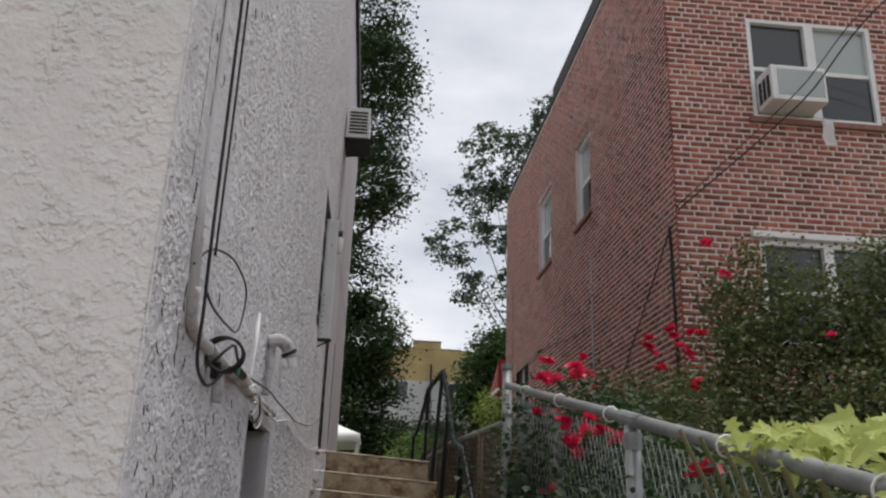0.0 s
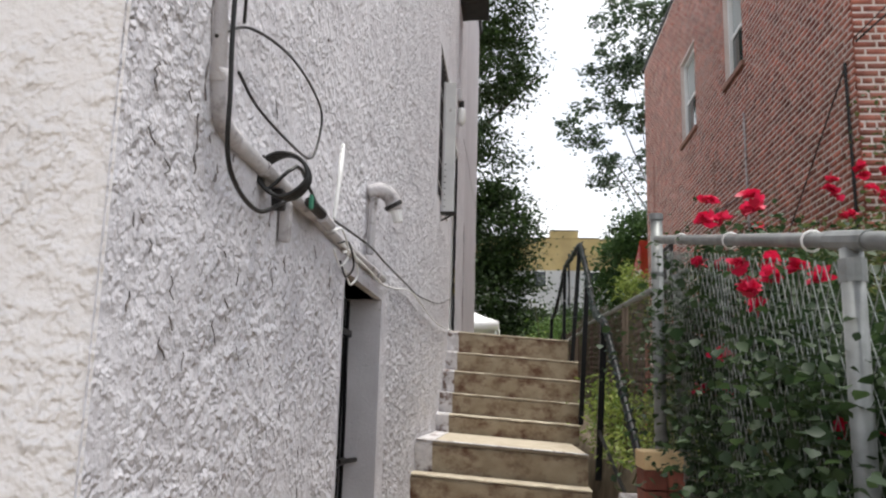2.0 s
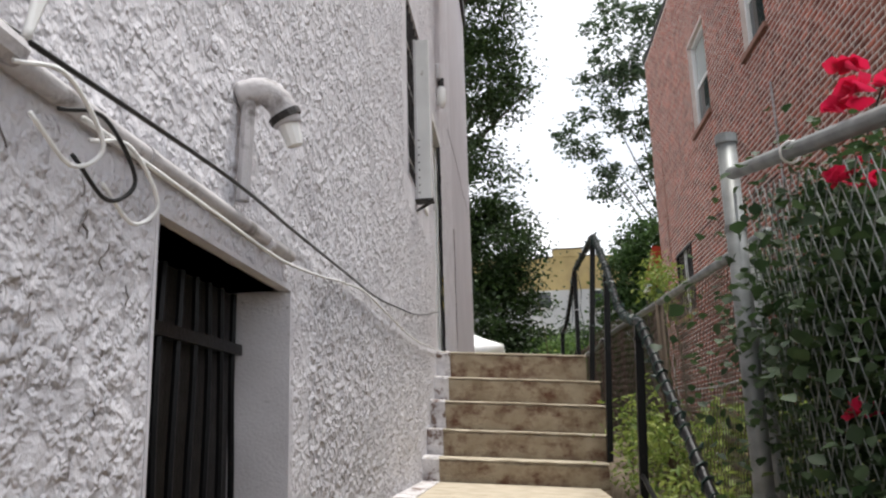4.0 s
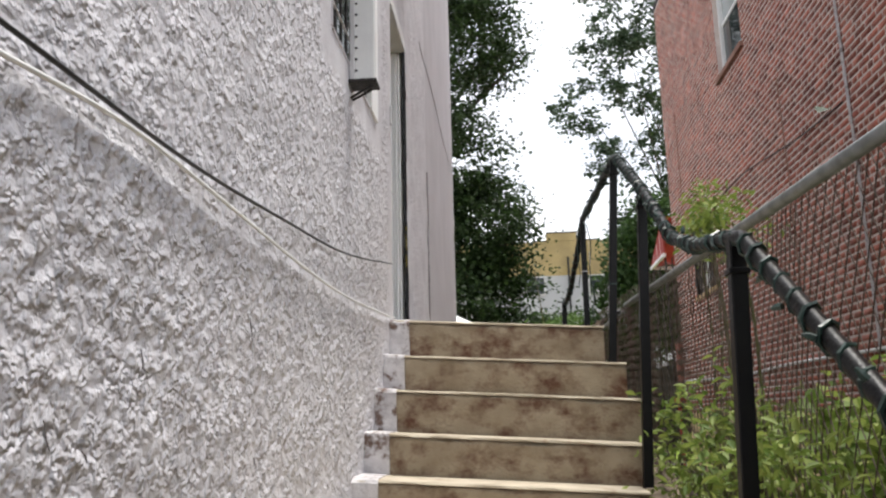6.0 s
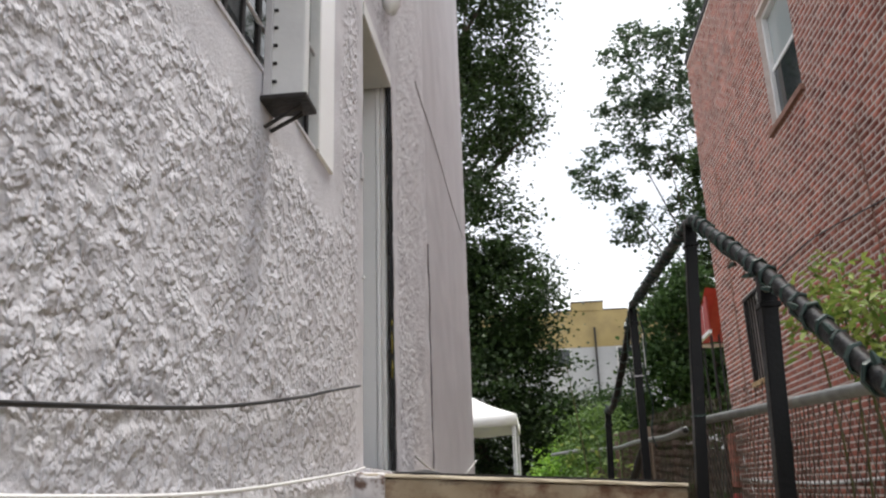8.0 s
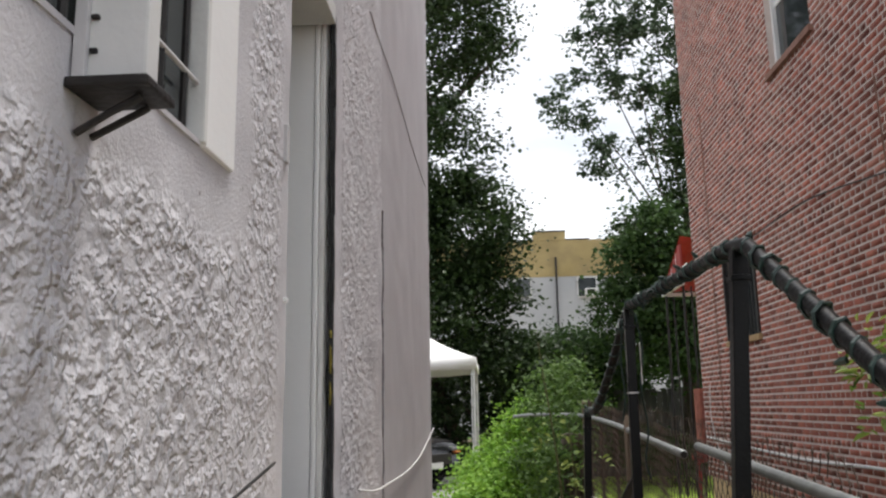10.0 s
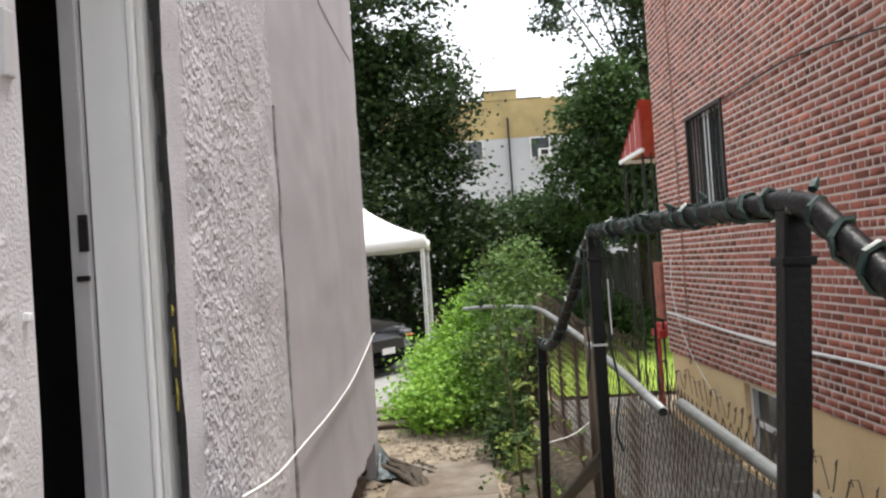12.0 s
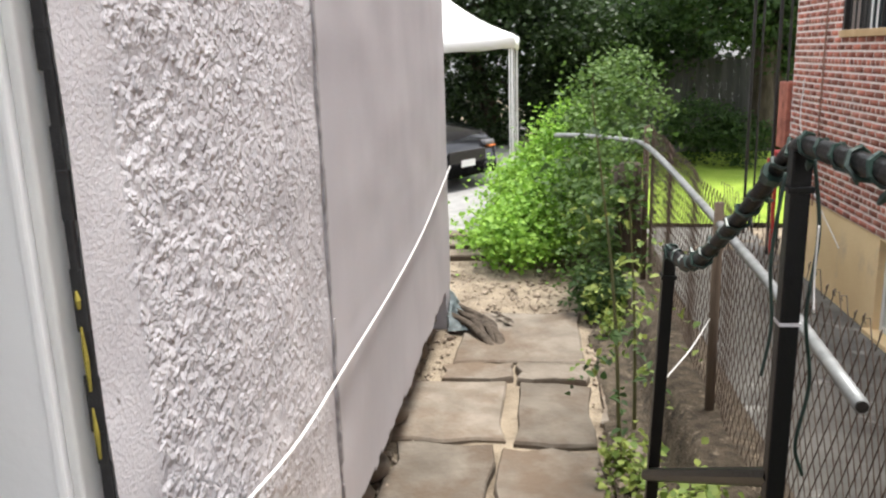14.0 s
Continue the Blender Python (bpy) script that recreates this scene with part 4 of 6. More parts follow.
for (y0, z0, x0), (y1, z1, x1) in zip(RAIL, RAIL[1:]):
    m = max(1, int(math.hypot(y1 - y0, z1 - z0) / 0.05))
    rail_pts += [Vector((x0 + (x1 - x0) * k / m, y0 + (y1 - y0) * k / m, z0 + (z1 - z0) * k / m)) for k in range(m)]
rail_pts.append(Vector((RAIL[-1][2], *RAIL[-1][:2])))
part("top_rail", sweep(rail_pts, 0.021, 10), BLACK_PAINT, rail, smooth=True)


def leaned(bm, y, zt, lean):
    """Tilts a post sideways about its head at the rail."""
    for v in bm.verts:
        v.co.x += rail_x(y) - lean * (zt - v.co.z)
    return bm


for y, z0, z1, lean in ((6.66, 0.3, 0.60, 0.04), (8.10, 0.42, 1.475, 0.045), (9.62, 0.74, 2.04, 0.05), (10.51, 1.30, 2.47, 0.07), (12.07, 1.0, 2.485, 0.01), (13.11, 0.75, 2.0, 0.04)):
    part("post", leaned(boxed(-0.021, 0.021, y - 0.021, y + 0.021, z0, z1, bevel=0.004), y, z1, lean), BLACK_PAINT, rail)
    part("collar", leaned(boxed(-0.027, 0.027, y - 0.027, y + 0.027, z1 - 0.09, z1 - 0.075, bevel=0.003), y, z1, lean), BLACK_PAINT, rail)
part("brace", sweep([(0.81, 8.09, 0.74), (0.86, 7.2, 0.42)], 0.013, 6), BLACK_PAINT, rail)
part("low_bar", sweep([(0.84, 12.07, 1.723), (0.70, 13.11, 1.144)], 0.024, 8), BLACK_PAINT, rail)

lights = thing("string_lights", (0.86, 9.5, 2.0), "dark green fairy-light cord wound round the handrail", "string lights")
dist_along = 0.0
helix, bulbs = [], []
for a, b in zip(rail_pts, rail_pts[1:]):
    d = b - a
    for k in range(4):
        s = dist_along + d.length * k / 4
        ang = s / 0.085 * 2 * math.pi
        t = d.normalized()
        side = Vector((1, 0, 0))
        up = t.cross(side)
        rr = 0.0240 + 0.004 * math.sin(s * 17)
        helix.append(a + d * k / 4 + (side * math.cos(ang) + up * math.sin(ang)) * rr)
        if int(s / 0.19) != int((s - d.length / 4) / 0.19):
            bulbs.append((a + d * k / 4, side * math.cos(ang * 1.3) + up * math.sin(ang * 1.3), t))
    dist_along += d.length
part("cord", sweep(helix, 0.0055, 5), CORD_GREEN, lights)
for p, d, t in bulbs:
    q = p + d * 0.03
    part("bulb", sweep([q, q + d * 0.010 + t * 0.008, q + d * 0.022 + t * 0.014], 0.006, 5, radii=[0.008, 0.008, 0.003]), CORD_GREEN, lights)
for y, z, mt in ((12.07, 2.10, GREY_METAL), (10.51, 1.75, CORD_GREEN)):
    part("tape_band", leaned(boxed(-0.0235, 0.0235, y - 0.0235, y + 0.0235, z, z + 0.007), y, 2.48, 0.07 if y < 11 else 0.01), mt, lights)
part("tape_band", sweep([(0.837, 12.2, 2.42), (0.835, 12.22, 2.405)], 0.03, 8), CORD_GREEN, lights)


# ---------------- chain-link fences ----------------
def chain_link(p_of, length, height, cell, mat, parent, wire=0.0016):
    """Zigzag wires; p_of(s, h) gives the place at s along and h up the fence."""
    segs = []
    ns, nh = int(length / cell), int(height / cell)
    for i in range(ns + 1):
        for j in range(nh):
            s0 = (i + (j % 2) * 0.5) * cell
            s1 = (i + ((j + 1) % 2) * 0.5) * cell
            segs.append((p_of(s0, j * cell), p_of(s1, (j + 1) * cell), 1))
            if i:
                segs.append((p_of(s0, j * cell), p_of(s1 - cell if j % 2 == 0 else s1 + cell, (j + 1) * cell), -1))
    a = np.array([s[0] for s in segs])
    b = np.array([s[1] for s in segs])
    d = b - a
    d /= np.linalg.norm(d, axis=1)[:, None] + 1e-9
    u = np.cross(d, np.array([1.0, 0.13, 0.07]))
    u /= np.linalg.norm(u, axis=1)[:, None]
    w = np.cross(d, u)
    ring = [u * wire, (-0.5 * u + 0.87 * w) * wire, (-0.5 * u - 0.87 * w) * wire]
    v = np.stack([a + ring[0], a + ring[1], a + ring[2], b + ring[0], b + ring[1], b + ring[2]], 1).reshape(-1, 3)
    o = np.arange(len(segs))[:, None] * 6
    f = np.concatenate([o + np.array([[0, 1, 4, 3]]), o + np.array([[1, 2, 5, 4]]), o + np.array([[2, 0, 3, 5]])])
    ob = array_object("chain_link_mesh", v, f, mat)
    under(ob, parent)
    return tagged(ob, "woven diamond wire mesh", kind="stuff")


front_x = lambda y: 0.935 + 0.030 * (6.52 - y)
front_top = lambda y: 1.314 + 0.20 * (y - 4.39)
ff = thing("chain_link_fence", (0.98, 4.5, 0.3), "galvanised chain-link fence with round posts on a low wall", "fence")
for y, rad in ((6.52, 0.030), (4.39, 0.027), (2.1, 0.027)):
    part("post", sweep([(front_x(y), y, 0.1), (front_x(y), y, front_top(y) + (0.10 if y > 6 else -0.02))], rad, 12), GALV, ff, smooth=True)
    part("post_cap", sweep([(front_x(y), y, front_top(y) + (0.10 if y > 6 else -0.1)), (front_x(y), y, front_top(y) + (0.13 if y > 6 else -0.045))], rad + 0.005, 12), GALV, ff)
part("top_rail", sweep([(front_x(0.2), 0.2, front_top(0.2)), (front_x(6.5), 6.5, front_top(6.5))], 0.021, 10), GALV, ff, smooth=True)
part("sleeve", sweep([(front_x(4.3), 4.3, front_top(4.3)), (front_x(4.5), 4.5, front_top(4.5))], 0.025, 10), GALV, ff)
for y in (6.0, 5.3, 4.6, 3.7, 3.1):
    part("tie_wire", sweep([(front_x(y) + 0.027 * math.cos(a), y + 0.004 * a, front_top(y) + 0.027 * math.sin(a)) for a in np.arange(0, 7, 0.6)], 0.0035, 5), CABLE_WHITE, ff)
for z in (0.75, 1.2, 1.55):
    part("clamp", sweep([(front_x(6.52), 6.52, z), (front_x(6.52), 6.52, z + 0.022)], 0.034, 12), GALV, ff)
chain_link(lambda s, h: (front_x(0.6 + s) + 0.025 + 0.010 * math.sin(s * 9), 0.6 + s, front_top(0.6 + s) - 0.01 - 1.20 + h), 5.85, 1.2, 0.055, WIRE, ff, 0.0023)

FB = 1.15
side_top = lambda y: 1.665 + 0.047 * (y - 7.6)
bf = thing("chain_link_fence", (FB, 12.0, 0.8), "rusty chain-link fence with a broken top pipe behind the stairs", "fence")
for y in (7.1, 9.2, 14.2, 16.9):
    part("post", sweep([(FB, y, 0.25), (FB, y, side_top(y))], 0.024, 10), GALV if y < 8 else WOOD_POST, bf, smooth=True)
part("top_pipe", sweep([(FB, 6.9, side_top(6.9)), (FB, 12.19, 1.855)], 0.021, 10), GALV, bf, smooth=True)
part("top_pipe", sweep(smooth_path([(FB - 0.05, 12.27, 1.815), (FB, 13.4, 1.84), (FB, 14.9, 1.90), (FB, 16.7, 1.935), (FB - 0.1, 17.2, 1.945), (FB - 0.45, 17.6, 1.95), (0.45, 17.9, 1.93)], 5), 0.021, 10), GALV, bf, smooth=True)
# dark disc on the closed pipe end stands in for the shaded hollow
part("bore_shade_disc", sweep([(FB - 0.05, 12.264, 1.815), (FB - 0.05, 12.272, 1.815)], 0.016, 10), IRON, bf)
chain_link(lambda s, h: (FB + 0.03 + 0.012 * math.sin(s * 7), 6.9 + s, side_top(6.9 + s) + 0.03 - 1.30 + h), 10.0, 1.3, 0.058, RUST_WIRE, bf, 0.0025)
# curled wire ends standing above the pipe
rw2 = random.Random(21)
for k in range(64):
    y = 10.6 + 0.058 * k
    h = rw2.uniform(0.045, 0.075)
    s = rw2.choice((-1, 1))
    zt = side_top(y) + 0.025
    part("wire_end", sweep([(FB + 0.03, y - 0.02 * s, zt - 0.01), (FB + 0.03, y, zt + h * 0.55), (FB + 0.03, y + 0.012 * s, zt + h), (FB + 0.02, y + 0.024 * s, zt + h * 0.95), (FB + 0.022, y + 0.02 * s, zt + h * 0.7)], 0.0019, 4), RUST_WIRE, bf)
cable("tie_cord", [(0.76, 13.11, 1.538), (0.940, 13.631, 1.454), (1.12, 14.152, 1.41)], 0.003, CABLE_WHITE, "pale cord tied from the rail to the fence post")
cable("dangling_cord", [(0.85 + 0.03, 12.08, 2.47), (0.85 + 0.055, 12.09, 2.3), (0.85 + 0.035, 12.07, 2.12), (0.85 + 0.06, 12.09, 1.95), (0.85 + 0.04, 12.09, 1.8), (0.85 + 0.06, 12.09, 1.72)], 0.0045, CORD_GREEN, "loose dark green light cord dangling beside the rail post")
cable("dangling_cord", [(0.85 - 0.035, 12.05, 2.44), (0.85 - 0.05, 12.06, 2.25), (0.85 - 0.04, 12.06, 2.1), (0.85 - 0.055, 12.06, 1.98)], 0.004, CORD_GREEN, "loose dark green light cord dangling beside the rail post")
cable("zip_tie", [(0.884, 12.03, 2.33), (0.886, 12.04, 2.22), (0.884, 12.02, 2.14)], 0.002, CABLE_WHITE, "white tie hanging on the rail post")
for k, (dy, dz) in enumerate(((0.0, 0.0), (0.10, -0.02), (0.18, -0.035))):
    cable("loose_wire", [(C + 0.06, 4.84 + dy, 1.42 + dz), (C + 0.075, 4.93 + dy, 1.44 + dz), (C + 0.075, 5.03 + dy, 1.38 + dz), (C + 0.06, 4.98 + dy, 1.335 + dz), (C + 0.06, 4.88 + dy, 1.37 + dz)], 0.0035, (CABLE_WHITE, CABLE_BLACK, CABLE_WHITE)[k], "loose loop of wire hanging at the splice")
kerb = mesh_object("stone_kerb", boxed(1.0, 1.12, 12.4, 17.2, 0.4, 0.86, bevel=0.02), FLAG)
tagged(kerb, "rough stone edging along the foot of the fence", "kerb", kind="structure")

# ---------------- loose bricks and ball on the wall ----------------
pile = [("concrete_block", (0.80, 1.0, 6.20, 6.45, 0.64, 0.72), CREAM, "pale tan paving block on top of loose bricks", "brick"),
        ("loose_brick", (0.80, 0.90, 6.20, 6.42, 0.555, 0.638), BRICK, "loose red brick on the retaining wall", "brick"),
        ("loose_brick", (0.905, 1.0, 6.20, 6.42, 0.555, 0.638), BRICK, "loose red brick on the retaining wall", "brick"),
        ("loose_brick", (0.80, 0.90, 6.19, 6.41, 0.464, 0.55), BRICK, "loose red brick on the retaining wall", "brick"),
        ("loose_brick", (0.905, 1.0, 6.2, 6.41, 0.464, 0.55), BRICK, "loose red brick on the retaining wall", "brick")]
for nm, b, mt, lb, ct in pile:
    tagged(mesh_object(nm, boxed(*b, bevel=0.008), mt), lb, ct, "loose bricks stacked on the wall")
bm = bmesh.new()
bmesh.ops.create_icosphere(bm, subdivisions=3, radius=0.045)
for v in bm.verts:
    v.co *= 1 + 0.04 * noise.noise(v.co * 30)
ball = mesh_object("round_stone", bm, SILL, True)
ball.location = (0.90, 5.98, 0.503)
tagged(ball, "small round brown stone on the retaining wall", "stone")

# ---------------- brick house ----------------
BX, BY0, BY1, BTOP = 3.205, 9.43, 20.22, 8.40
COURSE, LONG, SHORT, JOINT = 0.0677, 0.2032, 0.1016, 0.0165
SIDE_HOLES = [(15.36, 16.45, 5.42, 6.90), (12.68, 13.55, 5.36, 6.74), (17.5, 18.7, 2.80, 3.91)]
FRONT_HOLES = [(4.16, 5.66, 5.29, 6.58), (4.09, 5.60, 2.75, 3.86)]
FOOT_Z = 1.05
BASE_HOLE = (16.66, 17.5, 0.20, 1.02)

body = mesh_object("wall_brick_side", slab(BY0 + 0.03, BY1, FOOT_Z, BTOP, SIDE_HOLES, lambda u, z, d: (BX + 0.0015 + d, u, z), 0.25), MORTAR)
tagged(body, "red brick side wall in common bond with pale mortar", "wall", kind="structure")
front = mesh_object("wall_brick_front", slab(BX + 0.012, 9.5, 0.0, BTOP, FRONT_HOLES, lambda u, z, d: (u, BY0 + 0.0015 + d, z), 0.25), MORTAR)
tagged(front, "red brick front wall of the neighbouring house", "wall", kind="structure")
tagged(mesh_object("wall_brick_back", boxed(BX + 0.27, 9.5, BY1 - 0.25, BY1 - 0.004, 0, BTOP), MORTAR), "rear wall of the brick house", "wall", kind="structure")
tagged(mesh_object("wall_brick_far", boxed(9.5, 9.75, BY0 + 0.03, BY1, 0, BTOP), MORTAR), "far side wall of the brick house", "wall", kind="structure")
foot = mesh_object("foundation_wall", slab(BY0 + 0.04, BY1 - 0.1, 0.0, FOOT_Z - 0.002, [BASE_HOLE], lambda u, z, d: (BX + 0.02 + d, u, z), 0.25), CREAM)
tagged(foot, "cream painted masonry foundation with patches", "wall", kind="structure")
tagged(mesh_object("brick_house_roof", boxed(BX - 0.02, 9.8, BY0 - 0.02, BY1 + 0.05, BTOP + 0.002, BTOP + 0.09, bevel=0.01), COPING), "black edged flat roof of the brick house", "roof", kind="structure")
tagged(mesh_object("parapet", boxed(BX - 0.005, BX + 0.25, BY0 - 0.015, 15.1, BTOP + 0.094, BTOP + 0.34, bevel=0.01), COPING), "raised black parapet along the front part of the roof", "parapet", kind="structure")
# floors and inner wall in the same painted-in darkness
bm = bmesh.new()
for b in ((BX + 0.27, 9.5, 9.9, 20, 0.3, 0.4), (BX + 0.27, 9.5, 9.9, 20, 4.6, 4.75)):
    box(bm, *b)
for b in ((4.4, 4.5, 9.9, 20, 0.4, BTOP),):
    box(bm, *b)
tagged(mesh_object("inner_floors", bm, UNLIT_DARK), "floors inside the brick house, unlit darkness put into their colour", "floor", kind="structure")


def courses(u0, u1, z0, z1, holes):
    """Places of the bricks: (start, end, foot) for common bond with a header course every sixth row."""
    out = []
    n = int((z1 - z0) / COURSE)
    for r in range(n):
        z = z0 + r * COURSE
        step = SHORT if r % 6 == 3 else LONG
        u = u0 - (step / 2 if r % 2 else 0)
        while u < u1 - 0.02:
            a, b = max(u, u0), min(u + step - JOINT, u1)
            u += step
            zm = z + COURSE / 2
            for h in holes:
                if h[2] - 0.02 < zm < h[3] + 0.02:
                    if a < h[0] < b:
                        b = h[0]
                    elif a < h[1] < b:
                        a = h[1]
                    elif h[0] <= a and b <= h[1]:
                        a = b
            if b - a > 0.025:
                out.append((a, b, z))
    return out


NEAR = (14.7, 17.4, 1.72, 3.0)
near_list, far_v, far_f = [], [], []
rnd = random.Random(11)


def brick_corners(a, b, z, place):
    o = rnd.uniform(-0.0018, -0.0002)
    c = []
    for d in (0.0, 1.0):
        i = 0.0015 if d == 0 else 0.0
        for uu, zz in ((a + i, z + i), (b - i, z + i), (b - i, z + COURSE - JOINT - i), (a + i, z + COURSE - JOINT - i)):
            c.append(place(uu, zz, (0.016 if d else 0.0) + o * (1 - d)))
    return c


FACES = [(0, 1, 2, 3), (0, 4, 5, 1), (1, 5, 6, 2), (2, 6, 7, 3), (3, 7, 4, 0)]
side_place = lambda u, z, d: (BX + d, u, z)
front_place = lambda u, z, d: (u, BY0 + d, z)
for a, b, z in courses(BY0 + 0.004, BY1, FOOT_Z + 0.005, BTOP, SIDE_HOLES):
    if NEAR[0] < a and b < NEAR[1] and NEAR[2] < z < NEAR[3] and len(near_list) < 300:
        near_list.append((a, b, z))
        continue
    k = len(far_v)
    far_v += brick_corners(a, b, z, side_place)
    far_f += [[k + q for q in f] for f in FACES]
rest = array_object("bricks", np.array(far_v), np.array(far_f), BRICK)
under(rest, body)
tagged(rest, "red bricks with uneven faces", kind="stuff")
far_v, far_f = [], []
for a, b, z in courses(BX + 0.004, 7.4, 1.5, BTOP, FRONT_HOLES):
    k = len(far_v)
    far_v += brick_corners(a, b, z, front_place)
    far_f += [[k + q for q in f] for f in FACES]
rest = array_object("bricks", np.array(far_v), np.array(far_f), BRICK)
under(rest, front)
tagged(rest, "red bricks with uneven faces", kind="stuff")


def sash_window(name, put, u0, u1, z0, z1, label, pane_top, pane_low, sill_mat, mullion=False, depth=0.10):
    """A double-hung window in an opening; put(u, d, z) places a corner, d going inwards."""
    w = thing(name, put((u0 + u1) / 2, 0, z0), label, "window", kind="structure")

    def bar(nm, a, b, d0, d1, c, d, mat, bev=0.006):
        p, q = put(a, d0, c), put(b, d1, d)
        part(nm, boxed(min(p[0], q[0]), max(p[0], q[0]), min(p[1], q[1]), max(p[1], q[1]), c, d, bevel=bev), mat, w)
    t = 0.055
    bar("window_frame", u0, u0 + t, depth - 0.04, depth + 0.06, z0, z1, VINYL)
    bar("window_frame", u1 - t, u1, depth - 0.04, depth + 0.06, z0, z1, VINYL)
    bar("window_frame", u0 + t, u1 - t, depth - 0.04, depth + 0.06, z1 - t, z1, VINYL)
    bar("window_frame", u0 + t, u1 - t, depth - 0.04, depth + 0.06, z0, z0 + t, VINYL)
    spans = [(u0 + t, (u0 + u1) / 2 - t), ((u0 + u1) / 2 + t, u1 - t)] if mullion else [(u0 + t, u1 - t)]
    if mullion:
        bar("mullion", (u0 + u1) / 2 - t, (u0 + u1) / 2 + t, depth - 0.045, depth + 0.06, z0 + t, z1 - t, VINYL)
    zm = (z0 + z1) / 2
    for i, (a, b) in enumerate(spans):
        bar("meeting_rail", a, b, depth - 0.01, depth + 0.03, zm - 0.025, zm + 0.025, VINYL)
        bar("pane", a, b, depth + 0.02, depth + 0.026, zm + 0.025, z1 - t, pane_top[i % len(pane_top)], 0)
        bar("pane", a, b, depth + 0.004, depth + 0.010, z0 + t, zm - 0.025, pane_low[i % len(pane_low)], 0)
    bar("window_sill", u0 - 0.06, u1 + 0.06, -0.045, depth, z0 - 0.07, z0 - 0.002, sill_mat, 0.008)
    return w


side_put = lambda u, d, z: (BX + d, u, z)
front_put2 = lambda u, d, z: (u, BY0 + d, z)
sash_window("window_2", side_put, *SIDE_HOLES[0], "white double-hung window in the brick side wall", [PANE_PALE], [PANE], SILL)
sash_window("window_3", side_put, *SIDE_HOLES[1], "white double-hung window in the brick side wall", [PANE_PALE], [PANE], SILL)
sash_window("window_4", front_put2, *FRONT_HOLES[0], "white paired window with mullion in the brick front", [PANE, PANE_PALE], [PANE, PANE], SILL, True, 0.05)
sash_window("window_5", front_put2, *FRONT_HOLES[1], "white framed ground floor window behind rose leaves", [PANE, PANE], [PANE, PANE], SILL, True, 0.05)
sash_window("window_6", side_put, *BASE_HOLE, "white basement window in the cream foundation", [PANE], [PANE], CREAM, False, 0.12)
tagged(mesh_object("window_hood", boxed(4.0, 5.7, BY0 - 0.06, BY0 + 0.03, 3.87, 3.94, bevel=0.01), VINYL), "pale green-white hood over the ground floor window", "trim", kind="structure")
gw = thing("window_7", (BX, 18.1, 2.8), "dark side window behind black iron bars", "window", kind="structure")
h = SIDE_HOLES[2]
part("pane", boxed(BX + 0.14, BX + 0.15, h[0], h[1], h[2], h[3]), PANE, gw)
part("guard_frame", boxed(BX - 0.02, BX + 0.03, h[0] - 0.02, h[0] + 0.03, h[2], h[3] + 0.02), IRON, gw)
part("guard_frame", boxed(BX - 0.02, BX + 0.03, h[1] - 0.03, h[1] + 0.02, h[2], h[3] + 0.02), IRON, gw)
part("guard_frame", boxed(BX - 0.02, BX + 0.03, h[0] + 0.03, h[1] - 0.03, h[3] - 0.02, h[3] + 0.02), IRON, gw)
for k in range(9):
    y = h[0] + 0.1 + k * 0.125
    part("bar", sweep([(BX + 0.01, y, h[2]), (BX + 0.01, y, h[3])], 0.009, 6), VINYL if k in (3, 4) else IRON, gw)
part("window_sill", boxed(BX - 0.04, BX + 0.1, h[0] - 0.05, h[1] + 0.05, h[2] - 0.07, h[2] - 0.002, bevel=0.008), material("tan_sill", (0.36, 0.24, 0.12), (0.46, 0.32, 0.18), 6, 0.85, 0.3, 60), gw)

ac = thing("air_conditioner", (4.530, BY0, 5.28), "white window air conditioner with a rag hanging below it", "air conditioner")
part("case", boxed(4.230, 4.850, BY0 - 0.32, BY0 + 0.04, 5.36, 5.78, bevel=0.015), VINYL, ac)
part("rear_grille", boxed(4.300, 4.820, BY0 - 0.328, BY0 - 0.318, 5.42, 5.73), PANE_PALE, ac, "grey rear grille")
for k in range(3):
    part("side_vent", boxed(4.224, 4.232, BY0 - 0.27 + k * 0.09, BY0 - 0.21 + k * 0.09, 5.42, 5.68), IRON, ac)
bm = bmesh.new()
rag = [[bm.verts.new((4.870 + 0.035 * i + 0.01 * math.sin(j), BY0 - 0.10 - 0.02 * math.sin(i * 1.4 + j * 0.3), 5.28 - j * 0.045)) for i in range(5)] for j in range(8)]
for a, b in zip(rag, rag[1:]):
    for i in range(4):
        bm.faces.new((a[i], a[i + 1], b[i + 1], b[i]))
bmesh.ops.solidify(bm, geom=list(bm.faces), thickness=0.012)
tagged(mesh_object("rag", bm, WHITE, True), "white rag hanging from the window sill", "cloth")

for y, z0, z1, r, mt, lb in ((12.72, 1.5, 4.66, 0.013, CONDUIT, "thin pale conduit on the brick wall"), (14.3, 2.2, 4.5, 0.007, SILL, "brown wire running down the brick wall"),
                             (19.2, 1.0, 6.0, 0.008, SILL, "brown wire running down the brick wall"), (9.6, 1.3, 4.0, 0.014, CABLE_BLACK, "black service cable at the corner of the brick wall")):
    tagged(mesh_object("wall_pipe", sweep([(BX - 0.016, y, z0), (BX - 0.016, y - 0.03, (z0 + z1) / 2), (BX - 0.016, y, z1)], r, 6), mt), lb, "pipe")
cable("wall_cable", [(BX - 0.02, 12.2, 1.50), (BX - 0.02, 14.8, 1.527), (BX - 0.02, 16.2, 1.50), (BX - 0.02, 17.5, 1.515), (BX - 0.02, 20.1, 1.58)], 0.016, CABLE_WHITE, "pale cable running along the brick wall")
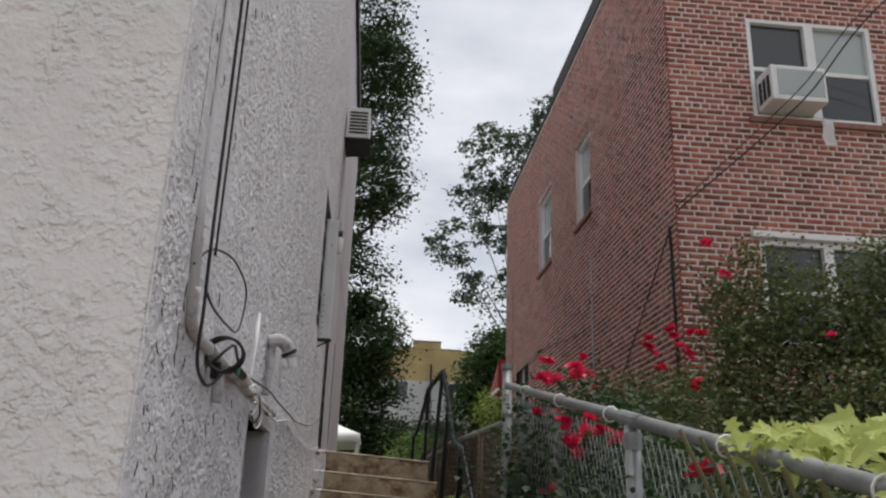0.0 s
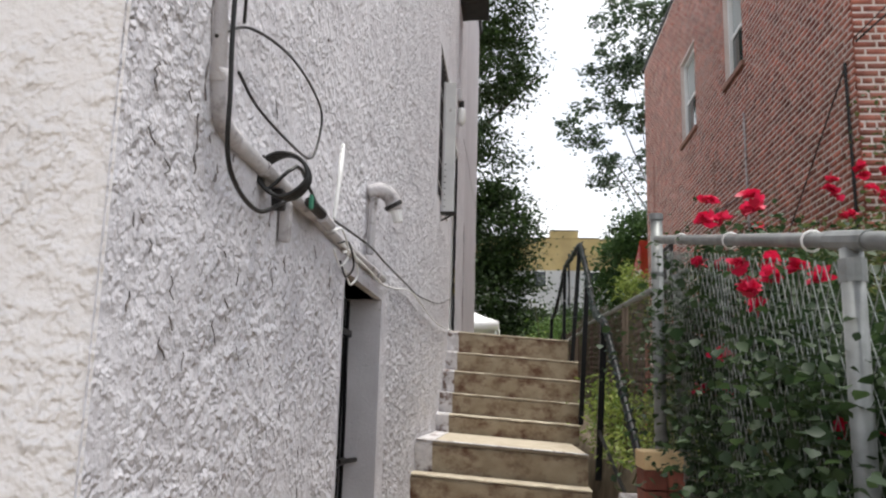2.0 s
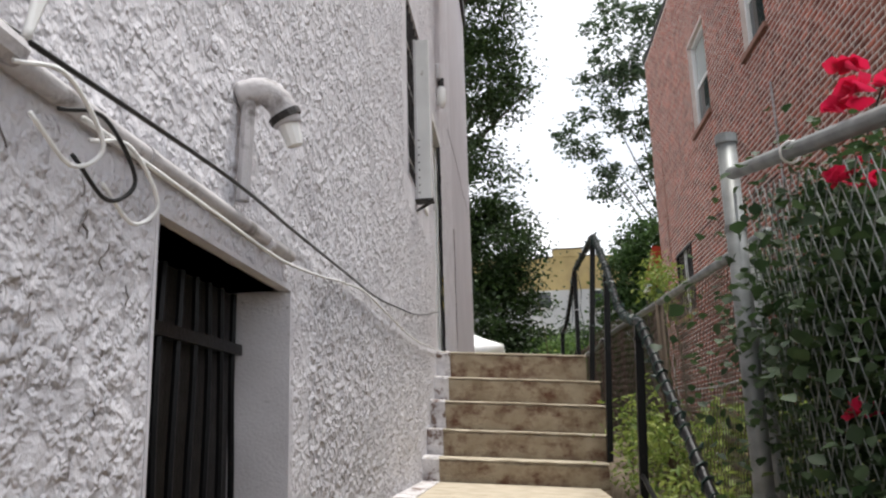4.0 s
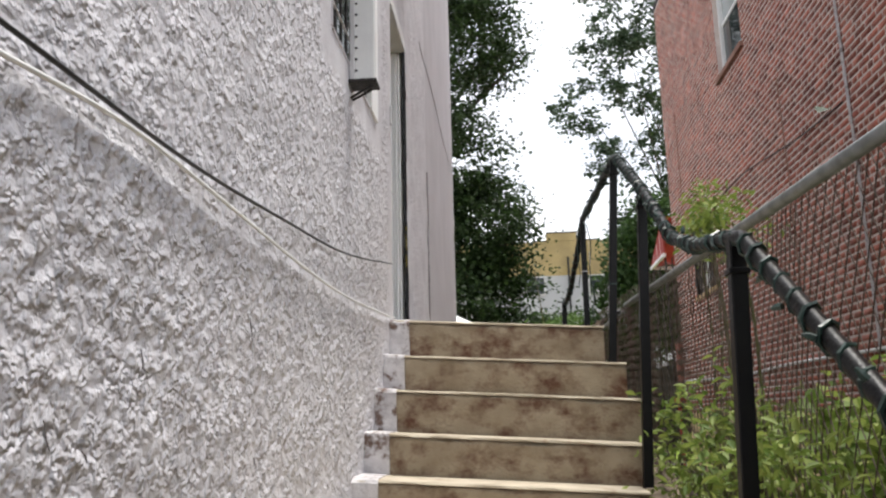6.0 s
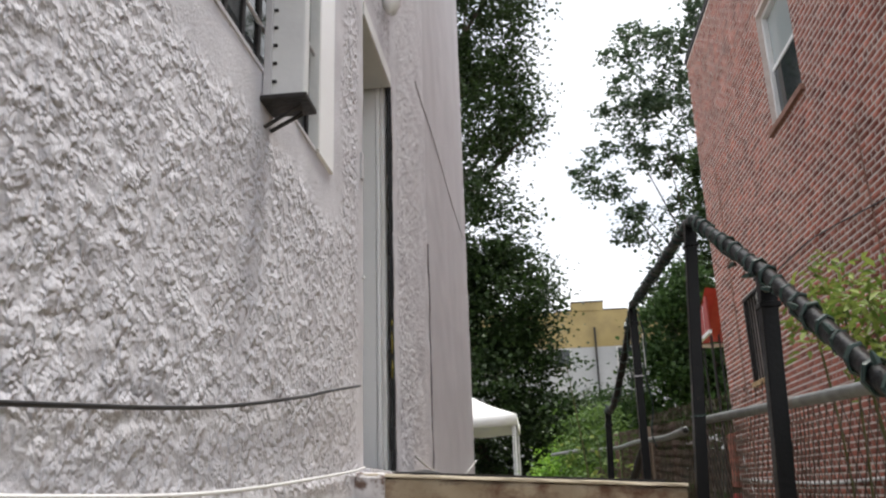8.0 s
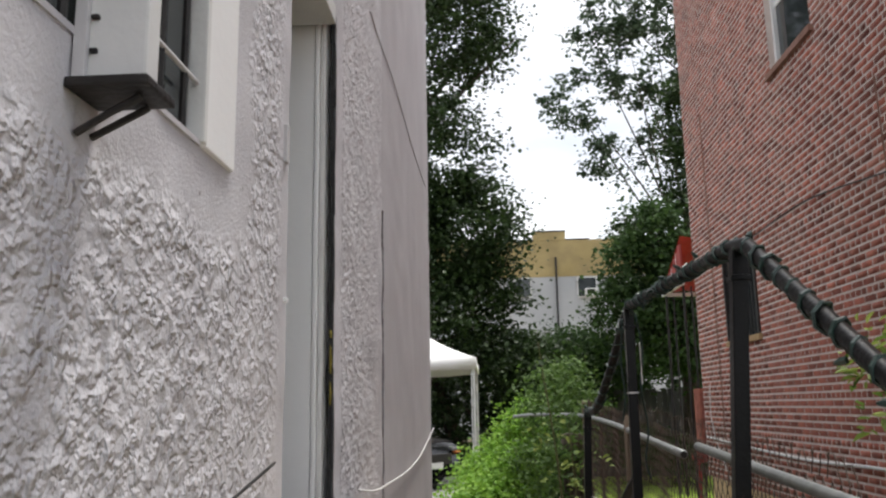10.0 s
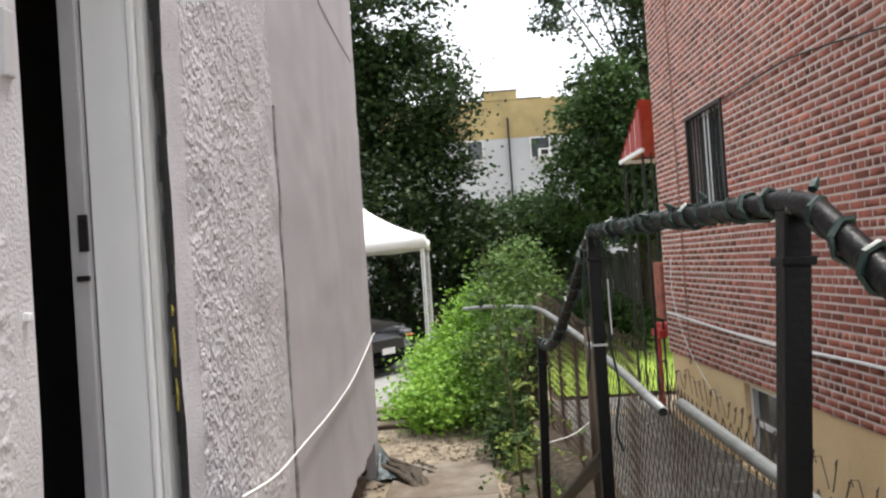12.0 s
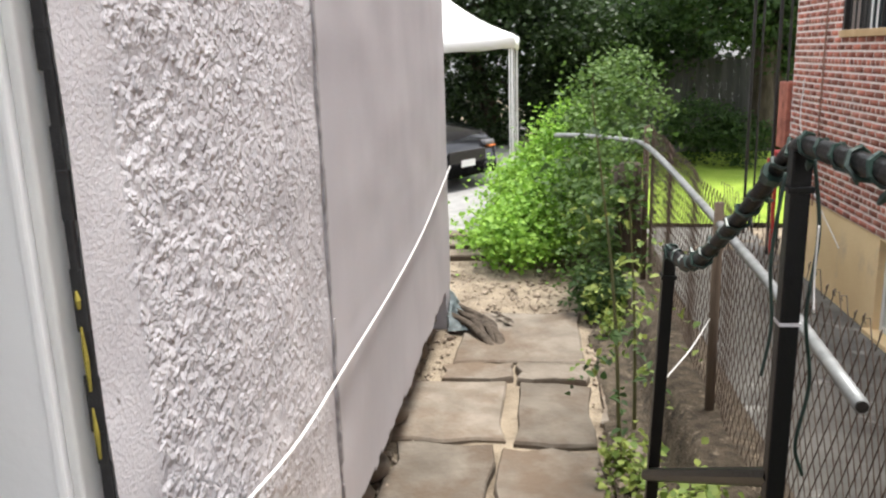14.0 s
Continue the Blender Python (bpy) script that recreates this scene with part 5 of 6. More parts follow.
cable("wall_cable", [(BX - 0.02, 19.75, 2.3), (BX - 0.04, 19.7, 1.8), (BX - 0.03, 19.2, 1.2), (BX - 0.03, 18.3, 0.75)], 0.005, CABLE_WHITE, "loose pale cable hanging at the wall corner")
cable("wall_cable", [(BX - 0.02, 12.8, 3.62), (BX - 0.02, 14.0, 3.69), (BX - 0.02, 15.8, 3.89), (BX - 0.02, 17.4, 3.88)], 0.007, CABLE_BLACK, "thin black cable crossing the brick wall")
cable("wall_cable", [(BX - 0.02, 9.6, 3.95), (BX - 0.02, 10.8, 3.1), (BX - 0.02, 12.4, 2.0)], 0.007, CABLE_BLACK, "black cable slanting down the brick wall")
cable("service_wire", [(3.2, 9.37, 4.1), (4.4, 9.0, 5.2), (6.0, 7.6, 6.8), (12.0, 2.0, 9.5)], 0.009, CABLE_BLACK, "black overhead service wire to the house corner")
cable("service_wire", [(3.2, 9.4, 4.15), (4.35, 9.0, 5.3), (6.0, 7.6, 6.95), (12.0, 2.0, 9.9)], 0.006, CABLE_BLACK, "black overhead service wire to the house corner")

# rear porch of the brick house
porch = thing("rear_porch", (3.4, 21.0, 0.1), "rear porch with red corrugated awning and thin iron posts", "porch")
bm = bmesh.new()
n = 14
rows = []
for i in range(n + 1):
    x = 3.04 + 2.6 * i / n
    o = 0.025 * (i % 2)
    rows.append([bm.verts.new((x, 20.22, 4.48 - o)), bm.verts.new((x, 21.64, 3.86 - o))])
for a, b in zip(rows, rows[1:]):
    bm.faces.new((a[0], a[1], b[1], b[0]))
bmesh.ops.solidify(bm, geom=list(bm.faces), thickness=0.015)
part("awning", bm, AWNING_RED, porch)
for i in range(8):
    y0, y1 = 20.25 + 0.171 * i, 20.25 + 0.171 * (i + 1) - 0.012
    part("side_slat", boxed(3.03 + 0.01 * (i % 2), 3.055 + 0.01 * (i % 2), y0, y1, 3.82, 4.44 - 0.43 * (y1 - 20.22), bevel=0.004), AWNING_RED, porch)
for i in range(7):
    y0 = 20.25 + 0.171 * (i + 1) - 0.011
    part("stripe", boxed(3.036, 3.048, y0, y0 + 0.010, 3.82, 4.42 - 0.43 * (y0 - 20.22)), WHITE, porch, "thin white awning stripe")
part("awning_edge", boxed(3.02, 3.07, 20.24, 21.65, 3.76, 3.818, bevel=0.004), WHITE, porch, "white awning edge")
part("awning_edge", boxed(3.07, 5.64, 21.62, 21.67, 3.76, 3.818, bevel=0.004), WHITE, porch, "white awning edge")
for y in (20.4, 21.6):
    part("iron_post", sweep([(3.08, y, 0.1), (3.08, y, 3.76)], 0.02, 6), IRON, porch)
    part("iron_post", sweep([(3.2, y + 0.02, 0.1), (3.2, y + 0.02, 3.76)], 0.014, 6), IRON, porch)
part("deck", boxed(3.22, 5.6, 20.26, 21.0, 1.24, 1.38, bevel=0.01), RED_PAINT, porch, "red porch deck")
part("deck_edge", boxed(3.10, 3.20, 20.25, 20.7, 1.22, 1.32, bevel=0.01), RED_PAINT, porch)
part("porch_wall", boxed(3.16, 3.32, 20.25, 20.6, 1.47, 2.25, bevel=0.02), BRICK, porch)
part("red_pole", sweep([(3.1, 20.3, 0.1), (3.1, 20.3, 1.22)], 0.025, 8), RED_PAINT, porch)

# ---------------- flagstone path ----------------
path_ob = thing("flagstone_path", (0.2, 15, 0.6), "uneven worn flagstone path set in gravelly soil", "path", kind="structure")
rnd = random.Random(21)


def flagstone(x0, x1, y0, y1, z, tilt):
    bm = bmesh.new()
    pts = []
    for (ax, ay), (bx, by) in zip(((x0, y0), (x1, y0), (x1, y1), (x0, y1)), ((x1, y0), (x1, y1), (x0, y1), (x0, y0))):
        for k in range(4):
            t = k / 4
            pts.append((ax + (bx - ax) * t + rnd.uniform(-0.025, 0.025), ay + (by - ay) * t + rnd.uniform(-0.025, 0.025)))
    cx, cy = (x0 + x1) / 2, (y0 + y1) / 2
    h = lambda x, y: z + tilt[0] * (x - cx) + tilt[1] * (y - cy)
    top = [bm.verts.new((cx + (x - cx) * 0.97, cy + (y - cy) * 0.97, h(x, y) + rnd.uniform(-0.003, 0.003))) for x, y in pts]
    mid = [bm.verts.new((x, y, h(x, y) - 0.014)) for x, y in pts]
    low = [bm.verts.new((x, y, h(x, y) - 0.09)) for x, y in pts]
    bm.faces.new(top)
    m = len(pts)
    for a, b in ((top, mid), (mid, low)):
        for k in range(m):
            bm.faces.new((a[k], b[k], b[(k + 1) % m], a[(k + 1) % m]))
    bmesh.ops.recalc_face_normals(bm, faces=bm.faces)
    part("flagstone", bm, FLAG, path_ob)


for b in ((-0.30, 0.62, 15.55, 16.60), (-0.34, 0.12, 15.24, 15.50), (0.16, 0.60, 15.20, 15.48), (-0.58, 0.10, 14.36, 15.20), (0.16, 0.60, 14.33, 15.14),
          (-0.46, 0.05, 13.50, 14.30), (0.10, 0.62, 13.55, 14.26), (0.66, 0.95, 14.62, 15.42), (0.66, 0.96, 13.6, 14.56), (-0.45, 0.62, 13.0, 13.46)):
    flagstone(*b, 0.635 + rnd.uniform(-0.012, 0.012), (rnd.uniform(-0.02, 0.02), rnd.uniform(-0.015, 0.015)))
for k in range(3):
    tagged(mesh_object("timber_edge", boxed(-0.9, -0.2, 18.35 + 0.42 * k, 18.43 + 0.42 * k, 0.5, 0.66 + 0.012 * k, bevel=0.008), WOOD_POST), "reddish timber edging across the path", "timber")
    tagged(mesh_object("path_slab", boxed(-0.9, -0.21, 18.45 + 0.42 * k, 18.75 + 0.42 * k, 0.5, 0.64 + 0.012 * k, bevel=0.01), FLAG), "pale slab between timber edgings", "slab")

n = 2600
pr = np.random.RandomState(7)
px, py = pr.uniform(-0.62, 1.0, n), pr.uniform(13.0, 18.8, n)
pick = (px < -0.32) | (px > 0.62) | (py > 16.6)
px, py = px[pick], py[pick]
pz = ground_height(px, py) + 0.008
sz = pr.uniform(0.006, 0.022, len(px)) * np.where(pr.rand(len(px)) > 0.96, 2.4, 1)
octa = np.array([(1, 0, 0), (0, 1, 0), (-1, 0, 0), (0, -1, 0), (0, 0, 0.7), (0, 0, -0.7)])
ang = pr.uniform(0, 6.28, len(px))
ca, sa = np.cos(ang), np.sin(ang)
R = np.stack([np.stack([ca, -sa, 0 * ca], -1), np.stack([sa, ca, 0 * ca], -1), np.stack([0 * ca, 0 * ca, 1 + 0 * ca], -1)], 1)
jit = octa[None] * pr.uniform(0.6, 1.3, (len(px), 6, 1))
pv = np.einsum("nij,nkj->nki", R, jit) * sz[:, None, None] + np.stack([px, py, pz], -1)[:, None]
of = np.array([(0, 1, 4), (1, 2, 4), (2, 3, 4), (3, 0, 4), (1, 0, 5), (2, 1, 5), (3, 2, 5), (0, 3, 5)])
peb = array_object("pebbles", pv.reshape(-1, 3), (np.arange(len(px))[:, None, None] * 6 + of[None]).reshape(-1, 3), PEBBLE)
tagged(peb, "loose pebbles and leaf litter beside the path", "pebbles", kind="stuff")
bm = bmesh.new()
for k in range(7):
    a = rnd.uniform(-0.5, 0.6)
    sweep(smooth_path([(-0.40, 16.25 + 0.03 * k, 0.62 + rnd.uniform(0.02, 0.2)), (-0.25 + 0.03 * k, 16.22 + 0.1 * a, 0.68), (-0.05 + rnd.uniform(-0.1, 0.08), 16.1 + 0.3 * a, 0.64), (0.02, 16.0 + 0.5 * a, 0.56)], 4), 0.03, 6, bm=bm, radii=None)
roots = mesh_object("tree_root_clump", bm, BARK, True)
tagged(roots, "gnarled roots at the foot of the wall corner", "roots")

# ---------------- tent and car ----------------
tent = thing("canopy_tent", (-1.5, 25, 0.66), "white pop-up canopy tent over the parked car", "tent")
TX0, TX1, TY0, TY1, TE, TP = -3.1, -0.08, 23.5, 26.5, 2.75, 3.85
bm = bmesh.new()
corners = [(TX0, TY0), (TX1, TY0), (TX1, TY1), (TX0, TY1)]
m = 8
apex = Vector(((TX0 + TX1) / 2, (TY0 + TY1) / 2, TP))
for (ax, ay), (bx, by) in zip(corners, corners[1:] + corners[:1]):
    grid = []
    for j in range(m + 1):
        t = j / m
        row = []
        for i in range(m + 1):
            s = i / m
            e = Vector((ax + (bx - ax) * s, ay + (by - ay) * s, TE + 0.20))
            p = e.lerp(apex, t)
            p.z -= 0.10 * math.sin(math.pi * t) + 0.05 * math.sin(math.pi * s) * (1 - t)
            row.append(bm.verts.new(p))
        grid.append(row)
    for a, b in zip(grid, grid[1:]):
        for i in range(m):
            try:
                bm.faces.new((a[i], a[i + 1], b[i + 1], b[i]))
            except ValueError:
                pass
    low = [bm.verts.new((v.co.x, v.co.y, v.co.z - 0.2 + 0.012 * math.sin(k * 2.2))) for k, v in enumerate(grid[0])]
    for i in range(m):
        bm.faces.new((low[i], low[i + 1], grid[0][i + 1], grid[0][i]))
bmesh.ops.remove_doubles(bm, verts=bm.verts, dist=0.002)
bmesh.ops.recalc_face_normals(bm, faces=bm.faces)
bmesh.ops.solidify(bm, geom=list(bm.faces), thickness=0.006)
part("canopy", bm, TENT_CLOTH, tent, smooth=True)
for x, y in corners:
    ix, iy = (0.05 if x < -1 else -0.05), (0.05 if y < 25 else -0.05)
    part("leg", boxed(x + ix - 0.02, x + ix + 0.02, y + iy - 0.02, y + iy + 0.02, 0.66, TE + 0.1, bevel=0.004), VINYL, tent)
    part("leg_strut", sweep([(x + ix * 1.9, y + iy * 1.9, 0.9), (x + ix * 1.9, y + iy * 1.9, TE)], 0.012, 6), VINYL, tent)

car = thing("parked_car", (-1.25, 24.4, 0.66), "glossy black car parked under the canopy tent", "car")
CX, CY, CZ = -1.2, 22.05, 0.66
prof = [(0.0, 0.30, 0.62), (0.02, 0.52, 0.68), (0.10, 0.70, 0.76), (0.35, 0.84, 0.84), (0.85, 0.95, 0.88), (1.25, 1.02, 0.89), (1.9, 1.44, 0.70), (2.6, 1.50, 0.70), (3.6, 1.46, 0.68), (4.4, 1.05, 0.82), (4.6, 0.7, 0.8), (4.62, 0.35, 0.72)]
bm = bmesh.new()
rings = []
for d, top, hw in prof:
    wid = 0.93 if d > 0.3 else 0.70 + 0.7 * d
    belt = min(top - 0.04, 0.93)
    pts = [(-wid + 0.06, 0.22), (-wid, 0.42), (-wid, belt * 0.8), (-min(hw, wid) - 0.02, belt), (-hw * 0.92, top - 0.03), (-hw * 0.4, top + 0.01), (hw * 0.4, top + 0.01), (hw * 0.92, top - 0.03), (min(hw, wid) + 0.02, belt), (wid, belt * 0.8), (wid, 0.42), (wid - 0.06, 0.22)]
    rings.append([bm.verts.new((CX + x, CY + d, CZ + z)) for x, z in pts])
for a, b in zip(rings, rings[1:]):
    for k in range(len(a)):
        bm.faces.new((a[k], a[(k + 1) % len(a)], b[(k + 1) % len(a)], b[k]))
bm.faces.new(rings[0])
bm.faces.new(rings[-1])
bmesh.ops.recalc_face_normals(bm, faces=bm.faces)
part("body", bm, CAR_BLACK, car, smooth=True)
for s in (-1, 1):
    part("headlight", boxed(CX + s * 0.46, CX + s * 0.70, CY + 0.02, CY + 0.16, CZ + 0.63, CZ + 0.71, bevel=0.03), HEADLIGHT, car, "clear headlamp")
    part("marker_light", boxed(CX + s * 0.55, CX + s * 0.71, CY + 0.012, CY + 0.15, CZ + 0.60, CZ + 0.63, bevel=0.01), AMBER, car, "amber corner light")
    part("door_mirror", boxed(CX + s * 0.95, CX + s * 1.12, CY + 1.45, CY + 1.56, CZ + 0.98, CZ + 1.12, bevel=0.04), CAR_BLACK, car)
    for d in (0.85, 3.7):
        wh = part("wheel", sweep([(CX + s * 0.72, CY + d, CZ + 0.33), (CX + s * 0.95, CY + d, CZ + 0.33)], 0.33, 24), TYRE, car)
        part("rim", sweep([(CX + s * 0.94, CY + d, CZ + 0.33), (CX + s * 0.962, CY + d, CZ + 0.33)], 0.22, 16), CHROME, wh)
part("grille", boxed(CX - 0.42, CX + 0.42, CY - 0.012, CY + 0.02, CZ + 0.42, CZ + 0.60, bevel=0.01), IRON, car)
part("windscreen", boxed(CX - 0.62, CX + 0.62, CY + 1.33, CY + 1.35, CZ + 1.08, CZ + 1.12), PANE, car)
part("number_plate", boxed(CX - 0.16, CX + 0.16, CY - 0.02, CY - 0.006, CZ + 0.36, CZ + 0.46), VINYL, car)

car.matrix_basis = Matrix.Translation((-0.78, 22.5, 0)) @ Matrix.Rotation(radians(55), 4, "Z") @ Matrix.Translation((-CX, -CY, 0)) @ car.matrix_basis

# ---------------- yellow building behind the trees ----------------
yb = thing("apartment_building", (3.5, 48, 0), "yellow rendered building with stepped parapet and pale grey lower floor", "building")
for b, mt, nm in (((-4, 12, 48, 60, 8.25, 10.08), YELLOW_WALL, "upper_wall"), ((2.45, 4.02, 47.97, 49, 10.08, 10.5), YELLOW_WALL, "parapet"), ((1.65, 5.2, 47.98, 49, 10.08, 10.14), COPING, "coping"),
                  ((2.42, 4.05, 47.95, 49, 10.5, 10.57), COPING, "coping"), ((-4, 12, 48.02, 60, 0, 8.25), GREY_WALL, "lower_wall")):
    part(nm, boxed(*b), mt, yb)
for x0, x1, z0, z1 in ((4.55, 5.4, 7.25, 8.15), (1.5, 2.2, 7.3, 8.15), (-1.8, -0.9, 7.3, 8.15), (7.5, 8.5, 7.3, 8.15), (4.5, 5.45, 4.3, 5.4), (1.3, 2.2, 4.3, 5.4)):
    w = part("window", boxed(x0 - 0.06, x1 + 0.06, 47.95, 48.03, z0 - 0.06, z1 + 0.06), VINYL, yb)
    part("pane", boxed(x0, x1, 47.93, 47.952, z0, z1), PANE, w)
part("air_conditioner", boxed(4.85, 5.4, 47.6, 48, 7.25, 7.6, bevel=0.02), VINYL, yb, "white window air conditioner")
part("vent", boxed(4.95, 5.3, 47.59, 47.602, 7.31, 7.54), IRON, yb)
part("drain_pipe", sweep([(3.5, 47.9, 4), (3.5, 47.9, 9.2)], 0.05, 6), COPING, yb)

# board fence far right
bfence = thing("board_fence", (6, 30.2, 0.5), "tall weathered grey board fence behind the lawn", "fence")
for k in range(52):
    x = 1.6 + k * 0.145
    part("board", boxed(x, x + 0.135, 30.2 + 0.01 * (k % 2), 30.225 + 0.01 * (k % 2), 0.1, 2.4 + 0.04 * math.sin(k * 2.1)), WOOD_GREY, bfence)


# ---------------- plants ----------------
LEAF_SHAPE = np.array([(0, 0, 0), (0.42, 0.32, 0.06), (0.5, 0.62, 0.05), (0, 1.0, -0.05), (-0.5, 0.62, 0.05), (-0.42, 0.32, 0.06)]) * np.array([0.9, 1, 1])
LEAF_FACES = np.array([(0, 1, 2, 3), (0, 3, 4, 5)])


def leaves(name, centres, size, mat, parent, seed, droop=0.35, spread=1.0, label=""):
    """Leaves with a folded blade, one at each centre."""
    r = np.random.RandomState(seed)
    n = len(centres)
    th = r.uniform(0, 2 * np.pi, n)
    ph = r.normal(-droop, 0.55, n)
    d = np.stack([np.cos(th) * np.cos(ph), np.sin(th) * np.cos(ph), np.sin(ph)], -1)
    u = np.cross(d, np.array([0, 0, 1.0])) + r.normal(0, 0.35, (n, 3))
    u -= d * np.sum(u * d, 1)[:, None]
    u /= np.linalg.norm(u, axis=1)[:, None] + 1e-9
    w = np.cross(u, d)
    s = size * r.uniform(0.55, 1.25, n)
    L = LEAF_SHAPE
    v = centres[:, None] + s[:, None, None] * (L[None, :, 0:1] * u[:, None] * spread + L[None, :, 1:2] * d[:, None] + L[None, :, 2:3] * w[:, None] * 2)
    f = (np.arange(n)[:, None, None] * 6 + LEAF_FACES[None]).reshape(-1, 4)
    ob = array_object(name, v.reshape(-1, 3), f, mat)
    under(ob, parent)
    return tagged(ob, label)


def clumped(r, blobs, n_clump, n_leaf, sigma):
    """Points in clumps inside ellipsoids (x, y, z, rx, ry, rz), denser towards their skin."""
    out = []
    vol = np.array([b[3] * b[4] * b[5] for b in blobs]) ** 0.75
    for b, k in zip(blobs, np.maximum(2, (vol / vol.sum() * n_clump)).astype(int)):
        d = r.normal(size=(k, 3))
        d /= np.linalg.norm(d, axis=1)[:, None]
        q = np.array(b[:3]) + d * np.array(b[3:]) * r.uniform(0.45, 1.05, (k, 1)) ** 0.6
        sg = sigma * r.uniform(0.5, 1.5, (k, 1, 1))
        out.append((q[:, None] + r.normal(size=(k, n_leaf, 3)) * sg * np.array([1.2, 1.2, 0.7])).reshape(-1, 3))
    return np.concatenate(out)


def tree(name, base, blobs, trunk_r, n_clump, n_leaf, sigma, size, mat, label, seed, limbs=9, droop=0.3):
    r = np.random.RandomState(seed)
    t = thing(name, base, label, "tree", "garden trees" if name == "garden_tree" else "")
    b = Vector(base)
    top = max(blobs, key=lambda q: q[2])
    top = Vector(top[:3])
    mid = b.lerp(top, 0.5) + Vector((r.uniform(-0.4, 0.4), 0, 0))
    tp = smooth_path([b, b.lerp(mid, 0.5), mid, top], 5)
    bm = sweep(tp, 1, 9, radii=[trunk_r * (1.15 - 0.95 * i / (len(tp) - 1)) for i in range(len(tp))])
    part("trunk", bm, BARK, t, smooth=True)
    for k in range(limbs):
        bl = blobs[k % len(blobs)]
        s = tp[int(len(tp) * r.uniform(0.35, 0.85))]
        e = Vector(bl[:3]) + Vector(r.normal(size=3) * np.array(bl[3:]) * 0.45)
        m = s.lerp(e, 0.5) + Vector((0, 0, r.uniform(-0.1, 0.5)))
        pts = smooth_path([s, m, e], 4)
        part("limb", sweep(pts, 1, 5, radii=[trunk_r * 0.38 * (1 - 0.85 * i / (len(pts) - 1)) for i in range(len(pts))]), BARK, t)
    leaves("crown", clumped(r, blobs, n_clump, n_leaf, sigma), size, mat, t, seed + 1, droop)
    return t


def shrub(name, base, blobs, n_clump, n_leaf, sigma, size, mat, label, seed, category="shrub", stems=10, droop=0.2, spread=1.0):
    r = np.random.RandomState(seed)
    t = thing(name, base, label, category)
    bm = bmesh.new()
    for k in range(stems):
        bl = blobs[k % len(blobs)]
        foot = Vector((bl[0] + r.normal() * 0.25 * bl[3], bl[1] + r.normal() * 0.25 * bl[4], base[2] - 0.05))
        e = Vector(bl[:3]) + Vector(r.normal(size=3) * np.array(bl[3:]) * 0.4)
        sweep(smooth_path([foot, foot.lerp(e, 0.55) + Vector((0.05, 0.03, 0.05)), e], 4), 0.005, 5, bm=bm)
    tagged(part("stem", bm, STEM, t), kind="stuff")
    leaves("foliage", clumped(r, blobs, n_clump, n_leaf, sigma), size, mat, t, seed + 1, droop, spread)
    return t


# tall tree behind the stucco house
tree("tall_tree", (-2.6, 31, 0.6), [(-1.97, 31, 21.14, 2.6, 2.2, 3.5), (-1.01, 30.5, 16.57, 2.4, 2, 3.2), (-1.86, 30, 12.09, 2.6, 2, 3), (-0.19, 31, 13.2, 1.4, 1.4, 1.6), (-1.54, 29.6, 8.55, 2, 2, 2.2), (-0.24, 30, 17.63, 1.3, 1.3, 1.5), (-4.06, 31, 16.25, 2.2, 2, 5)],
     0.35, 1150, 58, 0.27, 0.125, LEAF_DARK, "tall leafy tree with a dense dark green crown", 101, 14)
# airy tree beside the brick house
tree("airy_tree", (6.0, 34, 0.5), [(4.85, 34, 15.89, 1.5, 1.4, 1.7), (5.61, 34, 13.23, 1.9, 1.6, 1.4), (3.43, 34, 11.96, 1.3, 1.2, 0.9), (6.94, 34, 15.56, 1.6, 1.4, 2.2), (4.42, 33.6, 9.79, 1.2, 1.2, 0.9), (6.6, 34, 11.17, 1.6, 1.3, 1.5), (4.05, 34, 14.13, 1, 1, 0.6), (8.04, 34, 17.5, 1.7, 1.5, 2)],
     0.13, 350, 44, 0.16, 0.14, LEAF_GREY, "airy tree with sparse grey-green foliage against the sky", 111, 11, 0.1)
tree("ivy_tree", (5.3, 29.5, 0.5), [(5.53, 29.5, 7.24, 0.7, 0.7, 2.2), (5.86, 29.5, 9.63, 0.8, 0.7, 1.3), (4.99, 29.5, 4.66, 1.1, 0.9, 1.6), (4.47, 29.8, 6.29, 0.9, 0.8, 0.9)], 0.28, 330, 40, 0.18, 0.12, LEAF_DARK, "tree trunk thick with dark ivy", 121, 8)
# lower trees in front of the yellow building
tree("garden_tree", (-0.6, 29, 0.6), [(-0.85, 29, 6.4, 1.9, 1.6, 1.7), (-0.02, 29, 4.94, 0.9, 1.1, 1.2), (-2.46, 29, 6.59, 1.6, 1.4, 2.6), (0.69, 28.6, 3.09, 1.1, 1.1, 0.9), (-1.58, 28, 3.92, 1.7, 1.3, 1.3), (-2.62, 28.8, 1.75, 1.4, 0.8, 1), (-0.61, 28.8, 1.54, 1.3, 0.8, 1), (1, 29, 1.46, 1, 0.8, 0.9)], 0.2, 1000, 56, 0.24, 0.11, LEAF_DARK, "dense dark garden tree behind the tent", 131, 8)
tree("garden_tree", (2.4, 31, 0.6), [(2.17, 31, 2.99, 1.5, 1.3, 1.2), (3.26, 31, 2.73, 1.3, 1.2, 1.2), (1.36, 30, 2.64, 1.3, 1.1, 1.2), (5.36, 32, 4.52, 0.8, 0.9, 1.2)], 0.14, 520, 50, 0.2, 0.105, LEAF_MID, "leafy garden tree in front of the yellow building", 141, 8)
